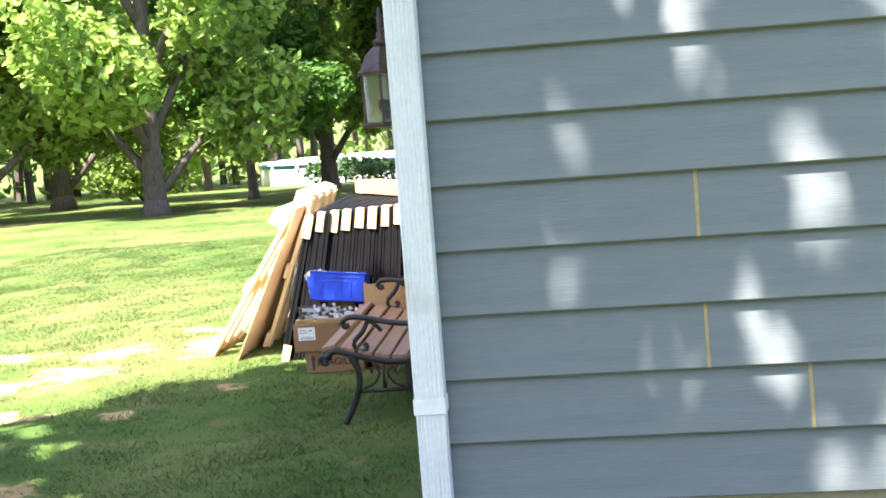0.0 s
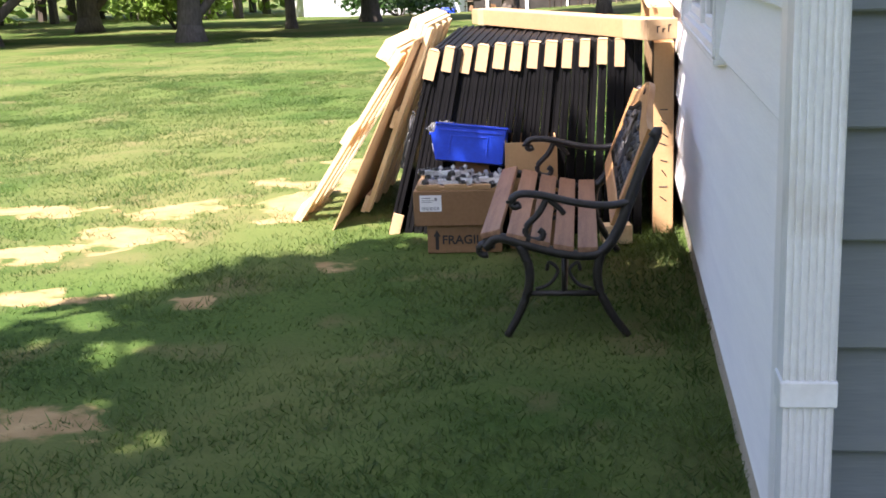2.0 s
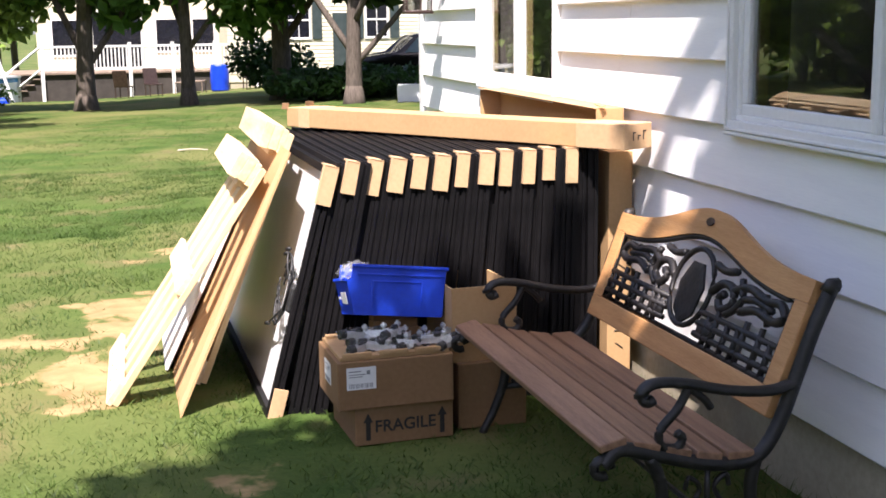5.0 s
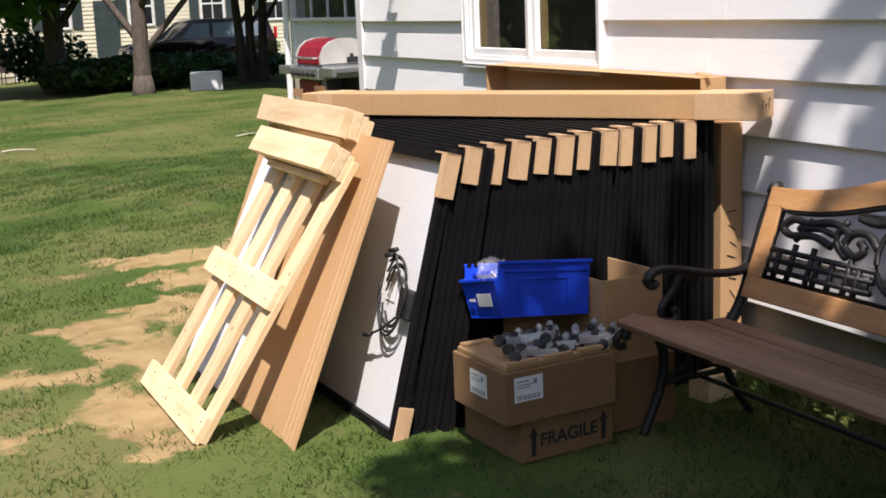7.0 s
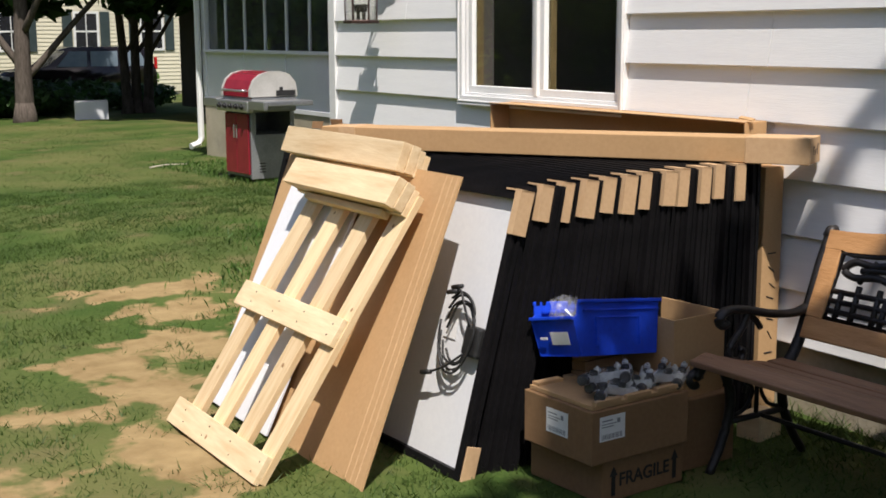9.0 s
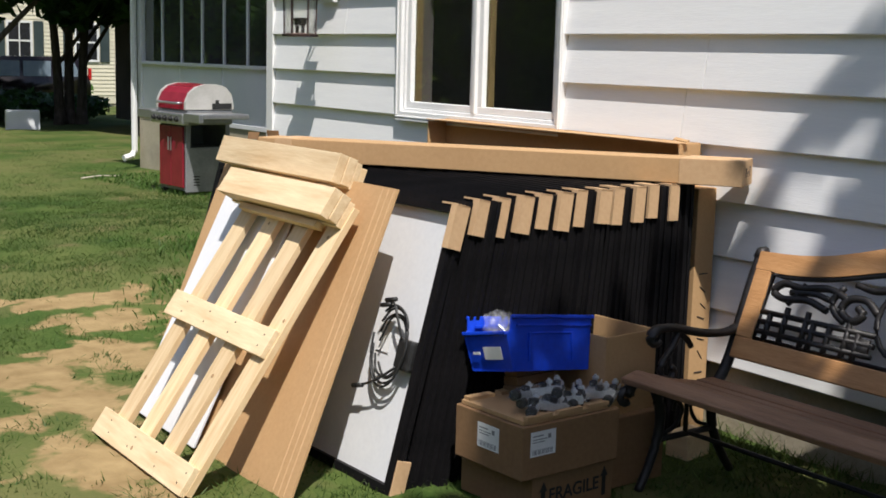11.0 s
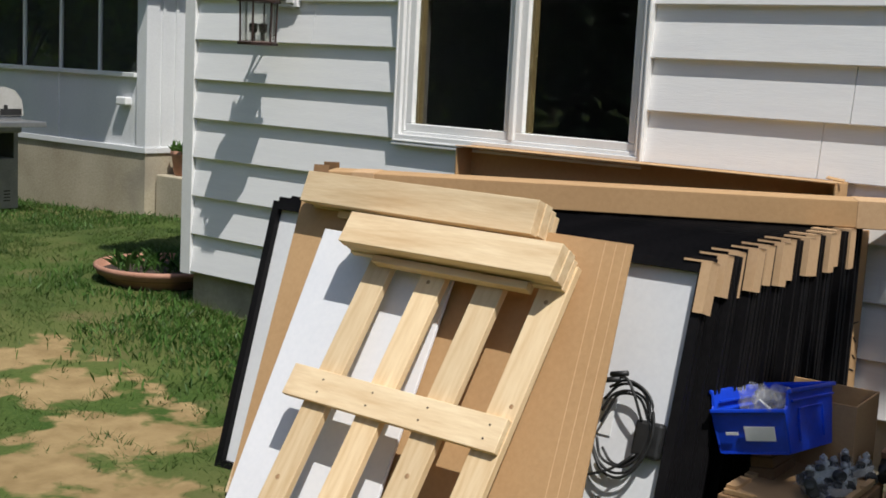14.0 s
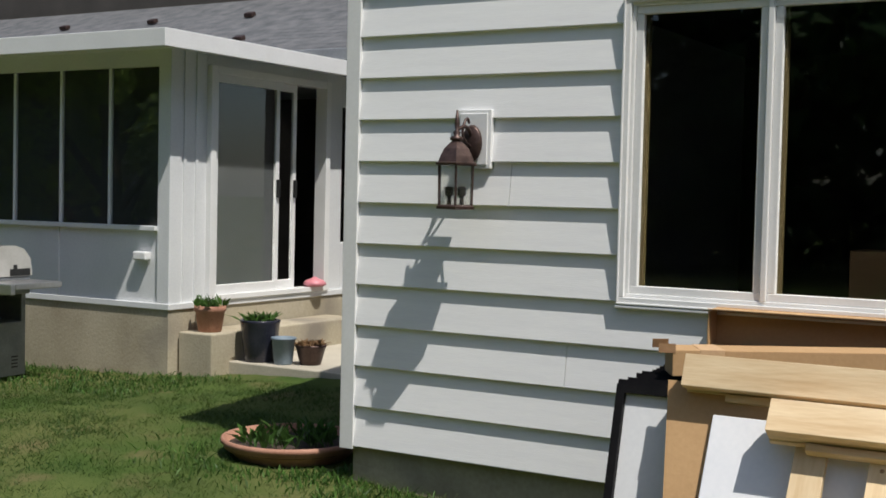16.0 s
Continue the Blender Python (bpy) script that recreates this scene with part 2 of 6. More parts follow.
def ground_mat():
    """Lawn: mown grass, yellowed patches, and bare tan dirt in worn places."""
    m = mat("lawn", (0.028, 0.062, 0.012), (0.080, 0.118, 0.028), 1.3, 0.95, 0, 0.9, fine=55, spec=0.1)
    nt = m.node_tree
    b = nt.nodes["Principled BSDF"]
    src = b.inputs["Base Color"].links[0].from_socket
    geo = nt.nodes.new("ShaderNodeNewGeometry")

    def n(s, d=4):
        t = nt.nodes.new("ShaderNodeTexNoise")
        t.inputs["Scale"].default_value = s
        t.inputs["Detail"].default_value = d
        nt.links.new(geo.outputs["Position"], t.inputs["Vector"])
        return t.outputs["Fac"]

    def ramp(v, a, c):
        r = nt.nodes.new("ShaderNodeValToRGB")
        r.color_ramp.elements[0].position, r.color_ramp.elements[1].position = a, c
        nt.links.new(v, r.inputs[0])
        return r.outputs[0]

    def mix(f, a, col):
        x = nt.nodes.new("ShaderNodeMixRGB")
        nt.links.new(f, x.inputs[0])
        nt.links.new(a, x.inputs[1])
        if isinstance(col, tuple):
            x.inputs[2].default_value = (*col, 1)
        else:
            nt.links.new(col, x.inputs[2])
        return x.outputs[0]

    out = mix(ramp(n(0.45, 5), 0.42, 0.66), src, (0.125, 0.130, 0.045))
    out = mix(ramp(n(2.2, 6), 0.55, 0.76), out, (0.150, 0.125, 0.058))
    dirt = nt.nodes.new("ShaderNodeVertexColor")
    dirt.layer_name = "bare"
    ad = nt.nodes.new("ShaderNodeMath")
    ad.operation = "MULTIPLY_ADD"
    nt.links.new(n(5.0, 6), ad.inputs[0])
    ad.inputs[1].default_value = 0.75
    nt.links.new(dirt.outputs["Color"], ad.inputs[2])
    tan = nt.nodes.new("ShaderNodeMixRGB")
    nt.links.new(ramp(n(9, 6), 0.3, 0.75), tan.inputs[0])
    tan.inputs[1].default_value, tan.inputs[2].default_value = (0.22, 0.152, 0.070, 1), (0.35, 0.255, 0.125, 1)
    out = mix(ramp(ad.outputs[0], 0.54, 0.61), out, tan.outputs[0])
    nt.links.new(out, b.inputs["Base Color"])
    return m


LAWN = ground_mat()


# ---------------------------------------------------------------- mesh helpers
def box(bm, lo, hi, m=None, bevel=0.0):
    """A box between two corners, turned by m, with bevelled edges where asked."""
    vs = [bm.verts.new((x, y, z)) for z in (lo[2], hi[2]) for y in (lo[1], hi[1]) for x in (lo[0], hi[0])]
    fs = [bm.faces.new([vs[i] for i in f]) for f in ((0, 2, 3, 1), (4, 5, 7, 6), (0, 1, 5, 4), (2, 6, 7, 3), (0, 4, 6, 2), (1, 3, 7, 5))]
    if m is not None:
        bmesh.ops.transform(bm, matrix=m, verts=vs)
    if bevel:
        es = list({e for f in fs for e in f.edges})
        bmesh.ops.bevel(bm, geom=es, offset=bevel, segments=2, affect="EDGES", profile=0.5)
    return bm


def boxes(*items, bevel=0.0):
    bm = bmesh.new()
    for lo, hi in items:
        box(bm, lo, hi, None, bevel)
    return bm


def lathe(profile, sides=24):
    """A turned shape from (radius, height) pairs."""
    bm = bmesh.new()
    rings = [[bm.verts.new((r * math.cos(2 * math.pi * k / sides), r * math.sin(2 * math.pi * k / sides), z)) for k in range(sides)] for r, z in profile]
    for a, b in zip(rings, rings[1:]):
        for k in range(sides):
            bm.faces.new((a[k], a[(k + 1) % sides], b[(k + 1) % sides], b[k]))
    bm.faces.new(rings[0][::-1])
    bm.faces.new(rings[-1])
    return bm


def tube(bm, pts, radius, sides=8, flat=1.0, taper=1.0, closed=False):
    """A round bar along points; flat squashes it sideways, taper thins its end."""
    pts = [Vector(p) for p in pts]
    rings = []
    n = len(pts)
    for i, p in enumerate(pts):
        if closed:
            d = (pts[(i + 1) % n] - pts[i - 1]).normalized()
        else:
            d = (pts[min(i + 1, n - 1)] - pts[max(i - 1, 0)]).normalized()
        side = d.cross(Vector((0, 0, 1)) if abs(d.z) < 0.95 else Vector((0, 1, 0))).normalized()
        up = side.cross(d)
        r = radius * (1 + (taper - 1) * i / max(n - 1, 1))
        rings.append([bm.verts.new(p + r * (math.cos(2 * math.pi * k / sides) * side * flat + math.sin(2 * math.pi * k / sides) * up)) for k in range(sides)])
    for i in range(n if closed else n - 1):
        a, b = rings[i], rings[(i + 1) % n]
        for k in range(sides):
            bm.faces.new((a[k], b[k], b[(k + 1) % sides], a[(k + 1) % sides]))
    if not closed:
        bm.faces.new(rings[0])
        bm.faces.new(rings[-1][::-1])
    return bm


def spline(ctrl, steps=8):
    """Points on a smooth curve through the control points."""
    c = [Vector(p) for p in ctrl]
    c = [2 * c[0] - c[1]] + c + [2 * c[-1] - c[-2]]
    out = []
    for i in range(1, len(c) - 2):
        for s in range(steps):
            t = s / steps
            p0, p1, p2, p3 = c[i - 1], c[i], c[i + 1], c[i + 2]
            out.append(0.5 * (2 * p1 + (p2 - p0) * t + (2 * p0 - 5 * p1 + 4 * p2 - p3) * t * t + (3 * p1 - p0 - 3 * p2 + p3) * t ** 3))
    return out + [c[-2]]


def mesh_of(name, bm, material, smooth=False):
    bmesh.ops.recalc_face_normals(bm, faces=bm.faces)
    me = bpy.data.meshes.new(name)
    bm.to_mesh(me)
    bm.free()
    me.materials.append(material)
    if smooth:
        for p in me.polygons:
            p.use_smooth = True
    return me


def part(name, bm, material, parent, label="", m=None, smooth=False):
    ob = new(name, mesh_of(name, bm, material, smooth))
    ob.parent = parent
    if m is not None:
        ob.matrix_basis = m
    if label:
        tagged(ob, label)
    return ob


def piece(name, me, parent, m=None):
    ob = new(name, me)
    ob.parent = parent
    if m is not None:
        ob.matrix_basis = m
    return ob


def thing(name, m, label, category, group="", kind=""):
    ob = new(name)
    ob.empty_display_size = 0.1
    ob.matrix_basis = m
    return tagged(ob, label, category, group, kind)


def struct(name, bm, material, label, smooth=False):
    return tagged(new(name, mesh_of(name, bm, material, smooth)), label, "", "", "structure")


def raw_mesh(name, verts, faces, material):
    me = bpy.data.meshes.new(name)
    me.from_pydata(verts, [], faces)
    me.materials.append(material)
    return me


def text_part(name, words, size, material, parent, m, label=""):
    """Flat lettering in the built-in font, as a mesh."""
    cu = bpy.data.curves.new(name, "FONT")
    cu.body, cu.size, cu.align_x, cu.align_y, cu.extrude, cu.offset = words, size, "CENTER", "CENTER", 0.0006, size * 0.018
    tmp = bpy.data.objects.new(name, cu)
    me = bpy.data.meshes.new_from_object(tmp)
    bpy.data.objects.remove(tmp)
    me.materials.clear()
    me.materials.append(material)
    ob = new(name, me)
    ob.parent = parent
    ob.matrix_basis = m
    return tagged(ob, label) if label else ob


# ---------------------------------------------------------------- ground
def ease(a, b, v):
    t = np.clip((np.asarray(v, float) - a) / (b - a), 0, 1)
    return t * t * (3 - 2 * t)


def gz(x, y):
    """Height of the lawn: level beside the house, falling gently away in the far yard."""
    x, y = np.asarray(x, float), np.asarray(y, float)
    fall = 0.034 + (0.022 - 0.034) * np.clip((x + 4) / 8, 0, 1)
    far = np.maximum(0, y - 12) - np.maximum(0, y - 60)
    return -0.045 + 0.10 * ease(6.5, 9.0, y) * ease(-2.5, 0.3, x) * (1 - ease(10.0, 12.6, y)) - fall * far


def ground():
    xs = np.unique(np.r_[np.linspace(-400, -40, 13), np.linspace(-40, -8, 33), np.linspace(-8, 5, 105), np.linspace(5, 40, 36), np.linspace(40, 400, 13)])
    ys = np.unique(np.r_[np.linspace(-300, -20, 9), np.linspace(-20, -1, 20), np.linspace(-1, 13, 113), np.linspace(13, 70, 58), np.linspace(70, 600, 12)])
    gx, gy = np.meshgrid(xs, ys)
    rng = np.random.default_rng(3)
    z = gz(gx, gy) + rng.normal(0, 0.006, gx.shape) * (np.abs(gx) < 12)
    verts = np.stack([gx, gy, z], -1).reshape(-1, 3)
    n = len(xs)
    faces = [(j * n + i, j * n + i + 1, (j + 1) * n + i + 1, (j + 1) * n + i) for j in range(len(ys) - 1) for i in range(n - 1)]
    me = raw_mesh("ground", verts.tolist(), faces, LAWN)
    bare = bare_patches(verts[:, 0], verts[:, 1]) * 0.36
    layer = me.color_attributes.new("bare", "FLOAT_COLOR", "POINT")
    layer.data.foreach_set("color", np.repeat(np.c_[bare], 4, axis=1).ravel().astype(np.float32))
    for p in me.polygons:
        p.use_smooth = True
    tagged(new("ground", me), "mown green lawn with worn tan dirt patches", "", "", "structure")


ground()

# ---------------------------------------------------------------- house with white and grey lap siding
Y0, Y1, WALL_TOP = 1.083, 8.39, 3.22
BASE, COURSE = 0.22, 0.2
W1 = (5.69, 6.96, 1.008, 2.34)
W2 = (2.46, 4.04, 1.008, 2.34)


def house_shell():
    # concrete footing
    struct("foundation", boxes(((0.03, Y0 + 0.04, -0.5), (6.0, Y1 - 0.03, BASE + 0.02))), CONCRETE, "stained tan concrete foundation under the siding")
    # west wall with two openings
    bm = bmesh.new()
    t = (0.02, 0.17)

    def seg(ya, yb, za, zb):
        box(bm, (t[0], ya, za), (t[1], yb, zb))

    ys = [Y0 + 0.02, W2[0] + 0.03, W2[1] - 0.03, W1[0] + 0.03, W1[1] - 0.03, Y1 - 0.02]
    for k in (0, 2, 4):
        seg(ys[k], ys[k + 1], BASE, WALL_TOP)
    for a, b in ((1, 2), (3, 4)):
        seg(ys[a], ys[b], BASE, 1.02)
        seg(ys[a], ys[b], 2.31, WALL_TOP)
    west = struct("wall_west", bm, PAINTED_GLOOM, "white painted lap siding wall with a wood grain finish")
    south = struct("wall_south", boxes(((0.17, Y0 + 0.02, BASE), (6.0, Y0 + 0.15, WALL_TOP))), PAINTED_GLOOM, "blue-grey painted lap siding end wall")
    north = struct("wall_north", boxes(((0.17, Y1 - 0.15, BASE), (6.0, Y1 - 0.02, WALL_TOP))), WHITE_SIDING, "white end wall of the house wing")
    struct("wall_east", boxes(((5.85, Y0 + 0.15, BASE), (6.0, Y1 - 0.15, WALL_TOP))), PAINTED_GLOOM, "plain inner wall of the house wing")
    struct("floor", boxes(((0.17, Y0 + 0.15, 0.24), (5.85, Y1 - 0.15, 0.40))), PAINTED_GLOOM, "floor inside the house wing, painted dark for the unlit room")
    struct("ceiling", boxes(((0.17, Y0 + 0.15, 2.75), (5.85, Y1 - 0.15, 2.85))), PAINTED_GLOOM, "plain ceiling inside the house wing")
    bm = bmesh.new()
    for side in (0, 1):
        pts = [(-0.12, WALL_TOP), (3.0, WALL_TOP + 1.3), (6.1, WALL_TOP)][side:side + 2]
        (xa, za), (xb, zb) = pts
        v = [bm.verts.new(p) for p in ((xa, Y0 - 0.1, za), (xb, Y0 - 0.1, zb), (xb, Y1 + 0.1, zb), (xa, Y1 + 0.1, za),
                                       (xa, Y0 - 0.1, za + 0.14), (xb, Y0 - 0.1, zb + 0.14), (xb, Y1 + 0.1, zb + 0.14), (xa, Y1 + 0.1, za + 0.14))]
        for f in ((0, 1, 2, 3), (4, 7, 6, 5), (0, 4, 5, 1), (1, 5, 6, 2), (2, 6, 7, 3), (3, 7, 4, 0)):
            bm.faces.new([v[i] for i in f])
    struct("roof_wing", bm, SHINGLE, "grey shingle roof over the house wing")
    return west, south, north


wall_west, wall_south, wall_north = house_shell()


def board_mesh(name, length, material, axis, tall=COURSE + 0.012):
    """One lap board: thin at its top, 2 cm thick at its lower edge. Lies along y (axis 'y') or x ('x'), face outwards."""
    bm = bmesh.new()
    prof = [(0.0, tall), (-0.005 - 0.115 * (COURSE + 0.012 - tall), tall), (-0.0315, 0.004), (-0.0295, 0.0), (0.0, 0.0)]
    ends = []
    for s in (0.0, length):
        ends.append([bm.verts.new((p, s, z) if axis == "y" else (s, p, z)) for p, z in prof])
    n = len(prof)
    for k in range(n):
        bm.faces.new((ends[0][k], ends[0][(k + 1) % n], ends[1][(k + 1) % n], ends[1][k]))
    bm.faces.new(ends[0])
    bm.faces.new(ends[1][::-1])
    return mesh_of(name, bm, material)


BOARDS = {}


def lay_board(wall, a, b, z, axis, at, material, tall=COURSE + 0.012):
    key = (round(b - a, 3), axis, material.name, round(tall, 3))
    if key not in BOARDS:
        BOARDS[key] = board_mesh("siding_board", b - a, material, axis, tall)
    m = pose(at, a, z) if axis == "y" else pose(a, at, z)
    piece("siding_board", BOARDS[key], wall, m)


def siding():
    joints = {0: (), 1: (2.72,), 2: (2.80, 7.2), 3: (), 4: (5.0,), 5: (4.9,), 6: (2.0, 7.5), 8: (5.1,), 10: (3.5,), 12: (5.4,)}
    k = 0
    while BASE + COURSE * k < WALL_TOP - 0.05:
        z = BASE + COURSE * k
        spans = [(Y0 + 0.055, Y1 - 0.055)]
        if z + COURSE > W1[2] + 0.02 and z < W1[3] - 0.02:
            spans = [(Y0 + 0.055, W2[0]), (W2[1], W1[0]), (W1[1], Y1 - 0.055)]
            if z < W1[2] - 0.03:
                for a, b in (W2[:2], W1[:2]):
                    lay_board(wall_west, a, b, z, "y", 0.012, WHITE_SIDING, W1[2] - z - 0.02)
        for a, b in spans:
            cuts = [a] + [j for j in joints.get(k, ()) if a + 0.2 < j < b - 0.2] + [b]
            for c, d in zip(cuts, cuts[1:]):
                lay_board(wall_west, c, d - (0.003 if d != b else 0), z, "y", 0.012, WHITE_SIDING)
        cuts = [0.045] + {4: [0.865], 2: [0.875], 1: [1.175]}.get(k, [2.4 if k % 2 else 3.1]) + [5.95]
        for c, d in zip(cuts, cuts[1:]):
            lay_board(wall_south, c, d - (0.011 if d < 5.9 else 0.003), z, "x", Y0 + 0.012, GRAY_SIDING)
            if d < 5.9:
                lay_board(wall_south, d - 0.011, d - 0.0003, z, "x", Y0 + 0.0125, CAULK)
        k += 1


def corner_posts():
    struct("trim_near_corner", boxes(((-0.022, Y0 - 0.02, BASE - 0.015), (0.014, Y0 + 0.06, WALL_TOP)), ((0.014, Y0 - 0.02, BASE - 0.015), (0.055, Y0 + 0.016, WALL_TOP)), bevel=0.003),
           WHITE_TRIM, "white corner board at the end of the siding")
    struct("trim_far_corner", boxes(((-0.022, Y1 - 0.06, BASE - 0.015), (0.014, Y1 + 0.02, WALL_TOP)), ((0.014, Y1 - 0.018, BASE - 0.015), (0.08, Y1 + 0.02, WALL_TOP)), bevel=0.003),
           WHITE_TRIM, "white corner board at the far end of the siding")


corner_posts()


def downspout():
    """Fluted white rain pipe at the corner, with a joint band and an open foot."""
    t = thing("downspout", pose(0.023, Y0 - 0.06, 0), "white fluted metal downspout on the house corner", "downspout")
    bm = bmesh.new()
    pts = []
    w, d = 0.046, 0.036
    for k in range(7):
        xa = -w + 2 * w * k / 7
        s = 2 * w / 7
        pts += [(xa + 0.08 * s, -d), (xa + 0.42 * s, -d), (xa + 0.5 * s, -d + 0.005), (xa + 0.92 * s, -d + 0.005)]
    pts += [(w, -d), (w, d), (-w, d)]
    for za, zb in ((0.57, WALL_TOP), (0.19, 0.585)):
        g = 1.0 if za > 0.5 else 0.965
        lo = [bm.verts.new((x * g, y * g, za)) for x, y in pts]
        hi = [bm.verts.new((x * g, y * g, zb)) for x, y in pts]
        for i in range(len(pts)):
            j = (i + 1) % len(pts)
            bm.faces.new((lo[i], lo[j], hi[j], hi[i]))
        bm.faces.new(lo[::-1])
        bm.faces.new(hi)
    part("pipe", bm, DOWNSPOUT, t)
    part("joint_band", boxes(((-0.050, -0.040, 0.535), (0.050, 0.038, 0.585)), bevel=0.004), DOWNSPOUT, t, "white joint band with a dirty edge")
    return t


downspout()


def window(name, ya, yb, za, zb, label):
    """Two casements side by side in a white stepped frame."""
    w = thing(name, pose(0, 0, 0), label, "window", "", "structure")
    mid = (ya + yb) / 2

    def ring(nm, a, b, c, d, t, x0, x1, lab=""):
        part(nm, boxes(((x0, a, c), (x1, b, c + t)), ((x0, a, d - t), (x1, b, d)), ((x0, a, c + t), (x1, a + t, d - t)), ((x0, b - t, c + t), (x1, b, d - t)), bevel=0.003), WHITE_TRIM, w, lab)

    ring("window_casing", ya, yb, za, zb, 0.034, -0.030, 0.03)
    ring("casing_bead", ya + 0.002, yb - 0.002, za + 0.002, zb - 0.002, 0.010, -0.038, -0.0302)
    ring("window_frame", ya + 0.034, yb - 0.034, za + 0.034, zb - 0.034, 0.016, -0.012, 0.05)
    part("mullion", boxes(((-0.018, mid - 0.013, za + 0.050), (0.05, mid + 0.013, zb - 0.050)), bevel=0.004), WHITE_TRIM, w)
    part("window_sill", boxes(((-0.036, ya - 0.004, za - 0.014), (0.02, yb + 0.004, za)), bevel=0.004), WHITE_TRIM, w)
    for a, b in ((ya + 0.050, mid - 0.013), (mid + 0.013, yb - 0.050)):
        c, d = za + 0.050, zb - 0.050
        t = 0.034
        part("jamb_lining", boxes(((0.032, b - 0.046, c), (0.064, b - 0.030, d)), ((0.032, a + 0.030, c), (0.064, a + 0.046, d))), JAMB_WOOD, w, "ochre wooden jamb inside the window")
        s = part("sash", boxes(((-0.002, a, c), (0.03, b, c + t)), ((-0.002, a, d - t), (0.03, b, d)), ((-0.002, a, c + t), (0.03, a + t, d - t)), ((-0.002, b - t, c + t), (0.03, b, d - t)), bevel=0.004), WHITE_TRIM, w)
        p = part("pane", boxes(((0.012, a + t - 0.005, c + t - 0.005), (0.018, b - t + 0.005, d - t + 0.005))), GLASS, s)
        p.visible_shadow = False
    return w


window("window_1", *W1, "white double casement window with dark glass")
window("window_2", *W2, "white double casement window reflecting the yard")

# a carton and wooden trim inside the far window
c = thing("carton_indoors", pose(0.75, 6.0, 0.4), "brown cardboard carton indoors behind the window", "carton")
part("carton_body", boxes(((-0.15, -0.2, 0), (0.15, 0.12, 0.86)), bevel=0.004), CARD_SHADED, c)

# ---------------------------------------------------------------- porch with glazed front and sliding door
PX, PY, PY2 = 2.35, 11.77, 16.6


def porch():
    struct("foundation_porch", boxes(((PX + 0.004, PY + 0.004, -0.5), (7.0, PY2 - 0.04, 0.505))), CONCRETE, "rough stained concrete foundation under the porch")
    # front wall: knee wall, sill, head and posts with six tall panes
    p = struct("wall_porch_front", boxes(((PX + 0.02, PY + 0.1, 0.555), (PX + 0.12, PY2, 1.135)), ((PX + 0.02, PY + 0.1, 2.45), (PX + 0.12, PY2, 2.64)), ((PX, PY, 0.555), (PX + 0.13, PY + 0.13, 2.62)), ((PX, PY2 - 0.12, 0.555), (PX + 0.13, PY2, 2.62)), bevel=0.004),
               PORCH_WHITE, "white metal-clad porch wall with a row of tall windows")
    part("sill_board", boxes(((PX - 0.012, PY - 0.012, 0.505), (PX + 0.12, PY2 + 0.02, 0.555)), bevel=0.005), PORCH_WHITE, p)
    part("window_sill", boxes(((PX - 0.03, PY + 0.13, 1.135), (PX + 0.13, PY2 - 0.12, 1.172)), bevel=0.004), PORCH_WHITE, p)
    edges = np.linspace(PY + 0.13, PY2 - 0.12, 9)
    for k, y in enumerate(edges[1:-1]):
        part("mullion", boxes(((PX + 0.035, y - 0.016, 1.172), (PX + 0.065, y + 0.016, 2.45)), bevel=0.003), PORCH_WHITE, p)
    for y in edges[2:-1:2]:
        part("batten", boxes(((PX + 0.008, y - 0.018, 0.555), (PX + 0.02, y + 0.018, 1.135))), PORCH_WHITE, p)
    for a, b in zip(edges, edges[1:]):
        part("screen", boxes(((PX + 0.066, a, 1.172), (PX + 0.069, b, 2.45))), INSECT_SCREEN, p, "fine grey insect screen")
        o = part("pane", boxes(((PX + 0.05, a, 1.172), (PX + 0.056, b, 2.45))), GLASS, p)
        o.visible_shadow = False
    # side wall towards the patio
    s = struct("wall_porch_side", boxes(((PX + 0.13, PY + 0.02, 0.555), (2.80, PY + 0.12, 2.64)), ((2.80, PY + 0.02, 2.50), (4.47, PY + 0.12, 2.64)), ((4.47, PY + 0.02, 0.555), (4.72, PY + 0.12, 2.64)),
                                        ((4.72, PY + 0.02, 0.555), (7.0, PY + 0.12, 1.0)), ((4.72, PY + 0.02, 2.3), (7.0, PY + 0.12, 2.64)), bevel=0.004),
               PORCH_WHITE, "white porch side wall beside the patio")
    part("sill_board", boxes(((PX + 0.12, PY - 0.012, 0.505), (7.0, PY + 0.12, 0.555)), bevel=0.005), PORCH_WHITE, s)
    for x in (2.52, 2.66):
        part("batten", boxes(((x, PY + 0.008, 0.555), (x + 0.03, PY + 0.02, 2.6))), PORCH_WHITE, s)
    o = part("pane", boxes(((4.72, PY + 0.05, 1.0), (7.0, PY + 0.056, 2.3))), GLASS, s)
    o.visible_shadow = False
    struct("floor_porch", boxes(((PX + 0.12, PY + 0.12, 0.505), (7.0, PY2, 0.53))), PAINTED_GLOOM, "porch floor painted dark for the unlit room")
    struct("wall_porch_back", boxes(((6.9, PY + 0.12, 0.53), (7.0, PY2, 2.64)), ((PX + 0.13, PY2 - 0.1, 0.53), (6.9, PY2, 2.64))), PAINTED_GLOOM, "inner walls of the porch, painted dark for its dim depth")
    r = struct("roof_porch", boxes(((PX - 0.46, PY - 0.36, 2.585), (7.0, PY2 + 0.12, 2.65)), ((PX, PY, 2.62), (7.0, PY2, 2.66))), PORCH_WHITE, "flat porch roof with a white fascia")
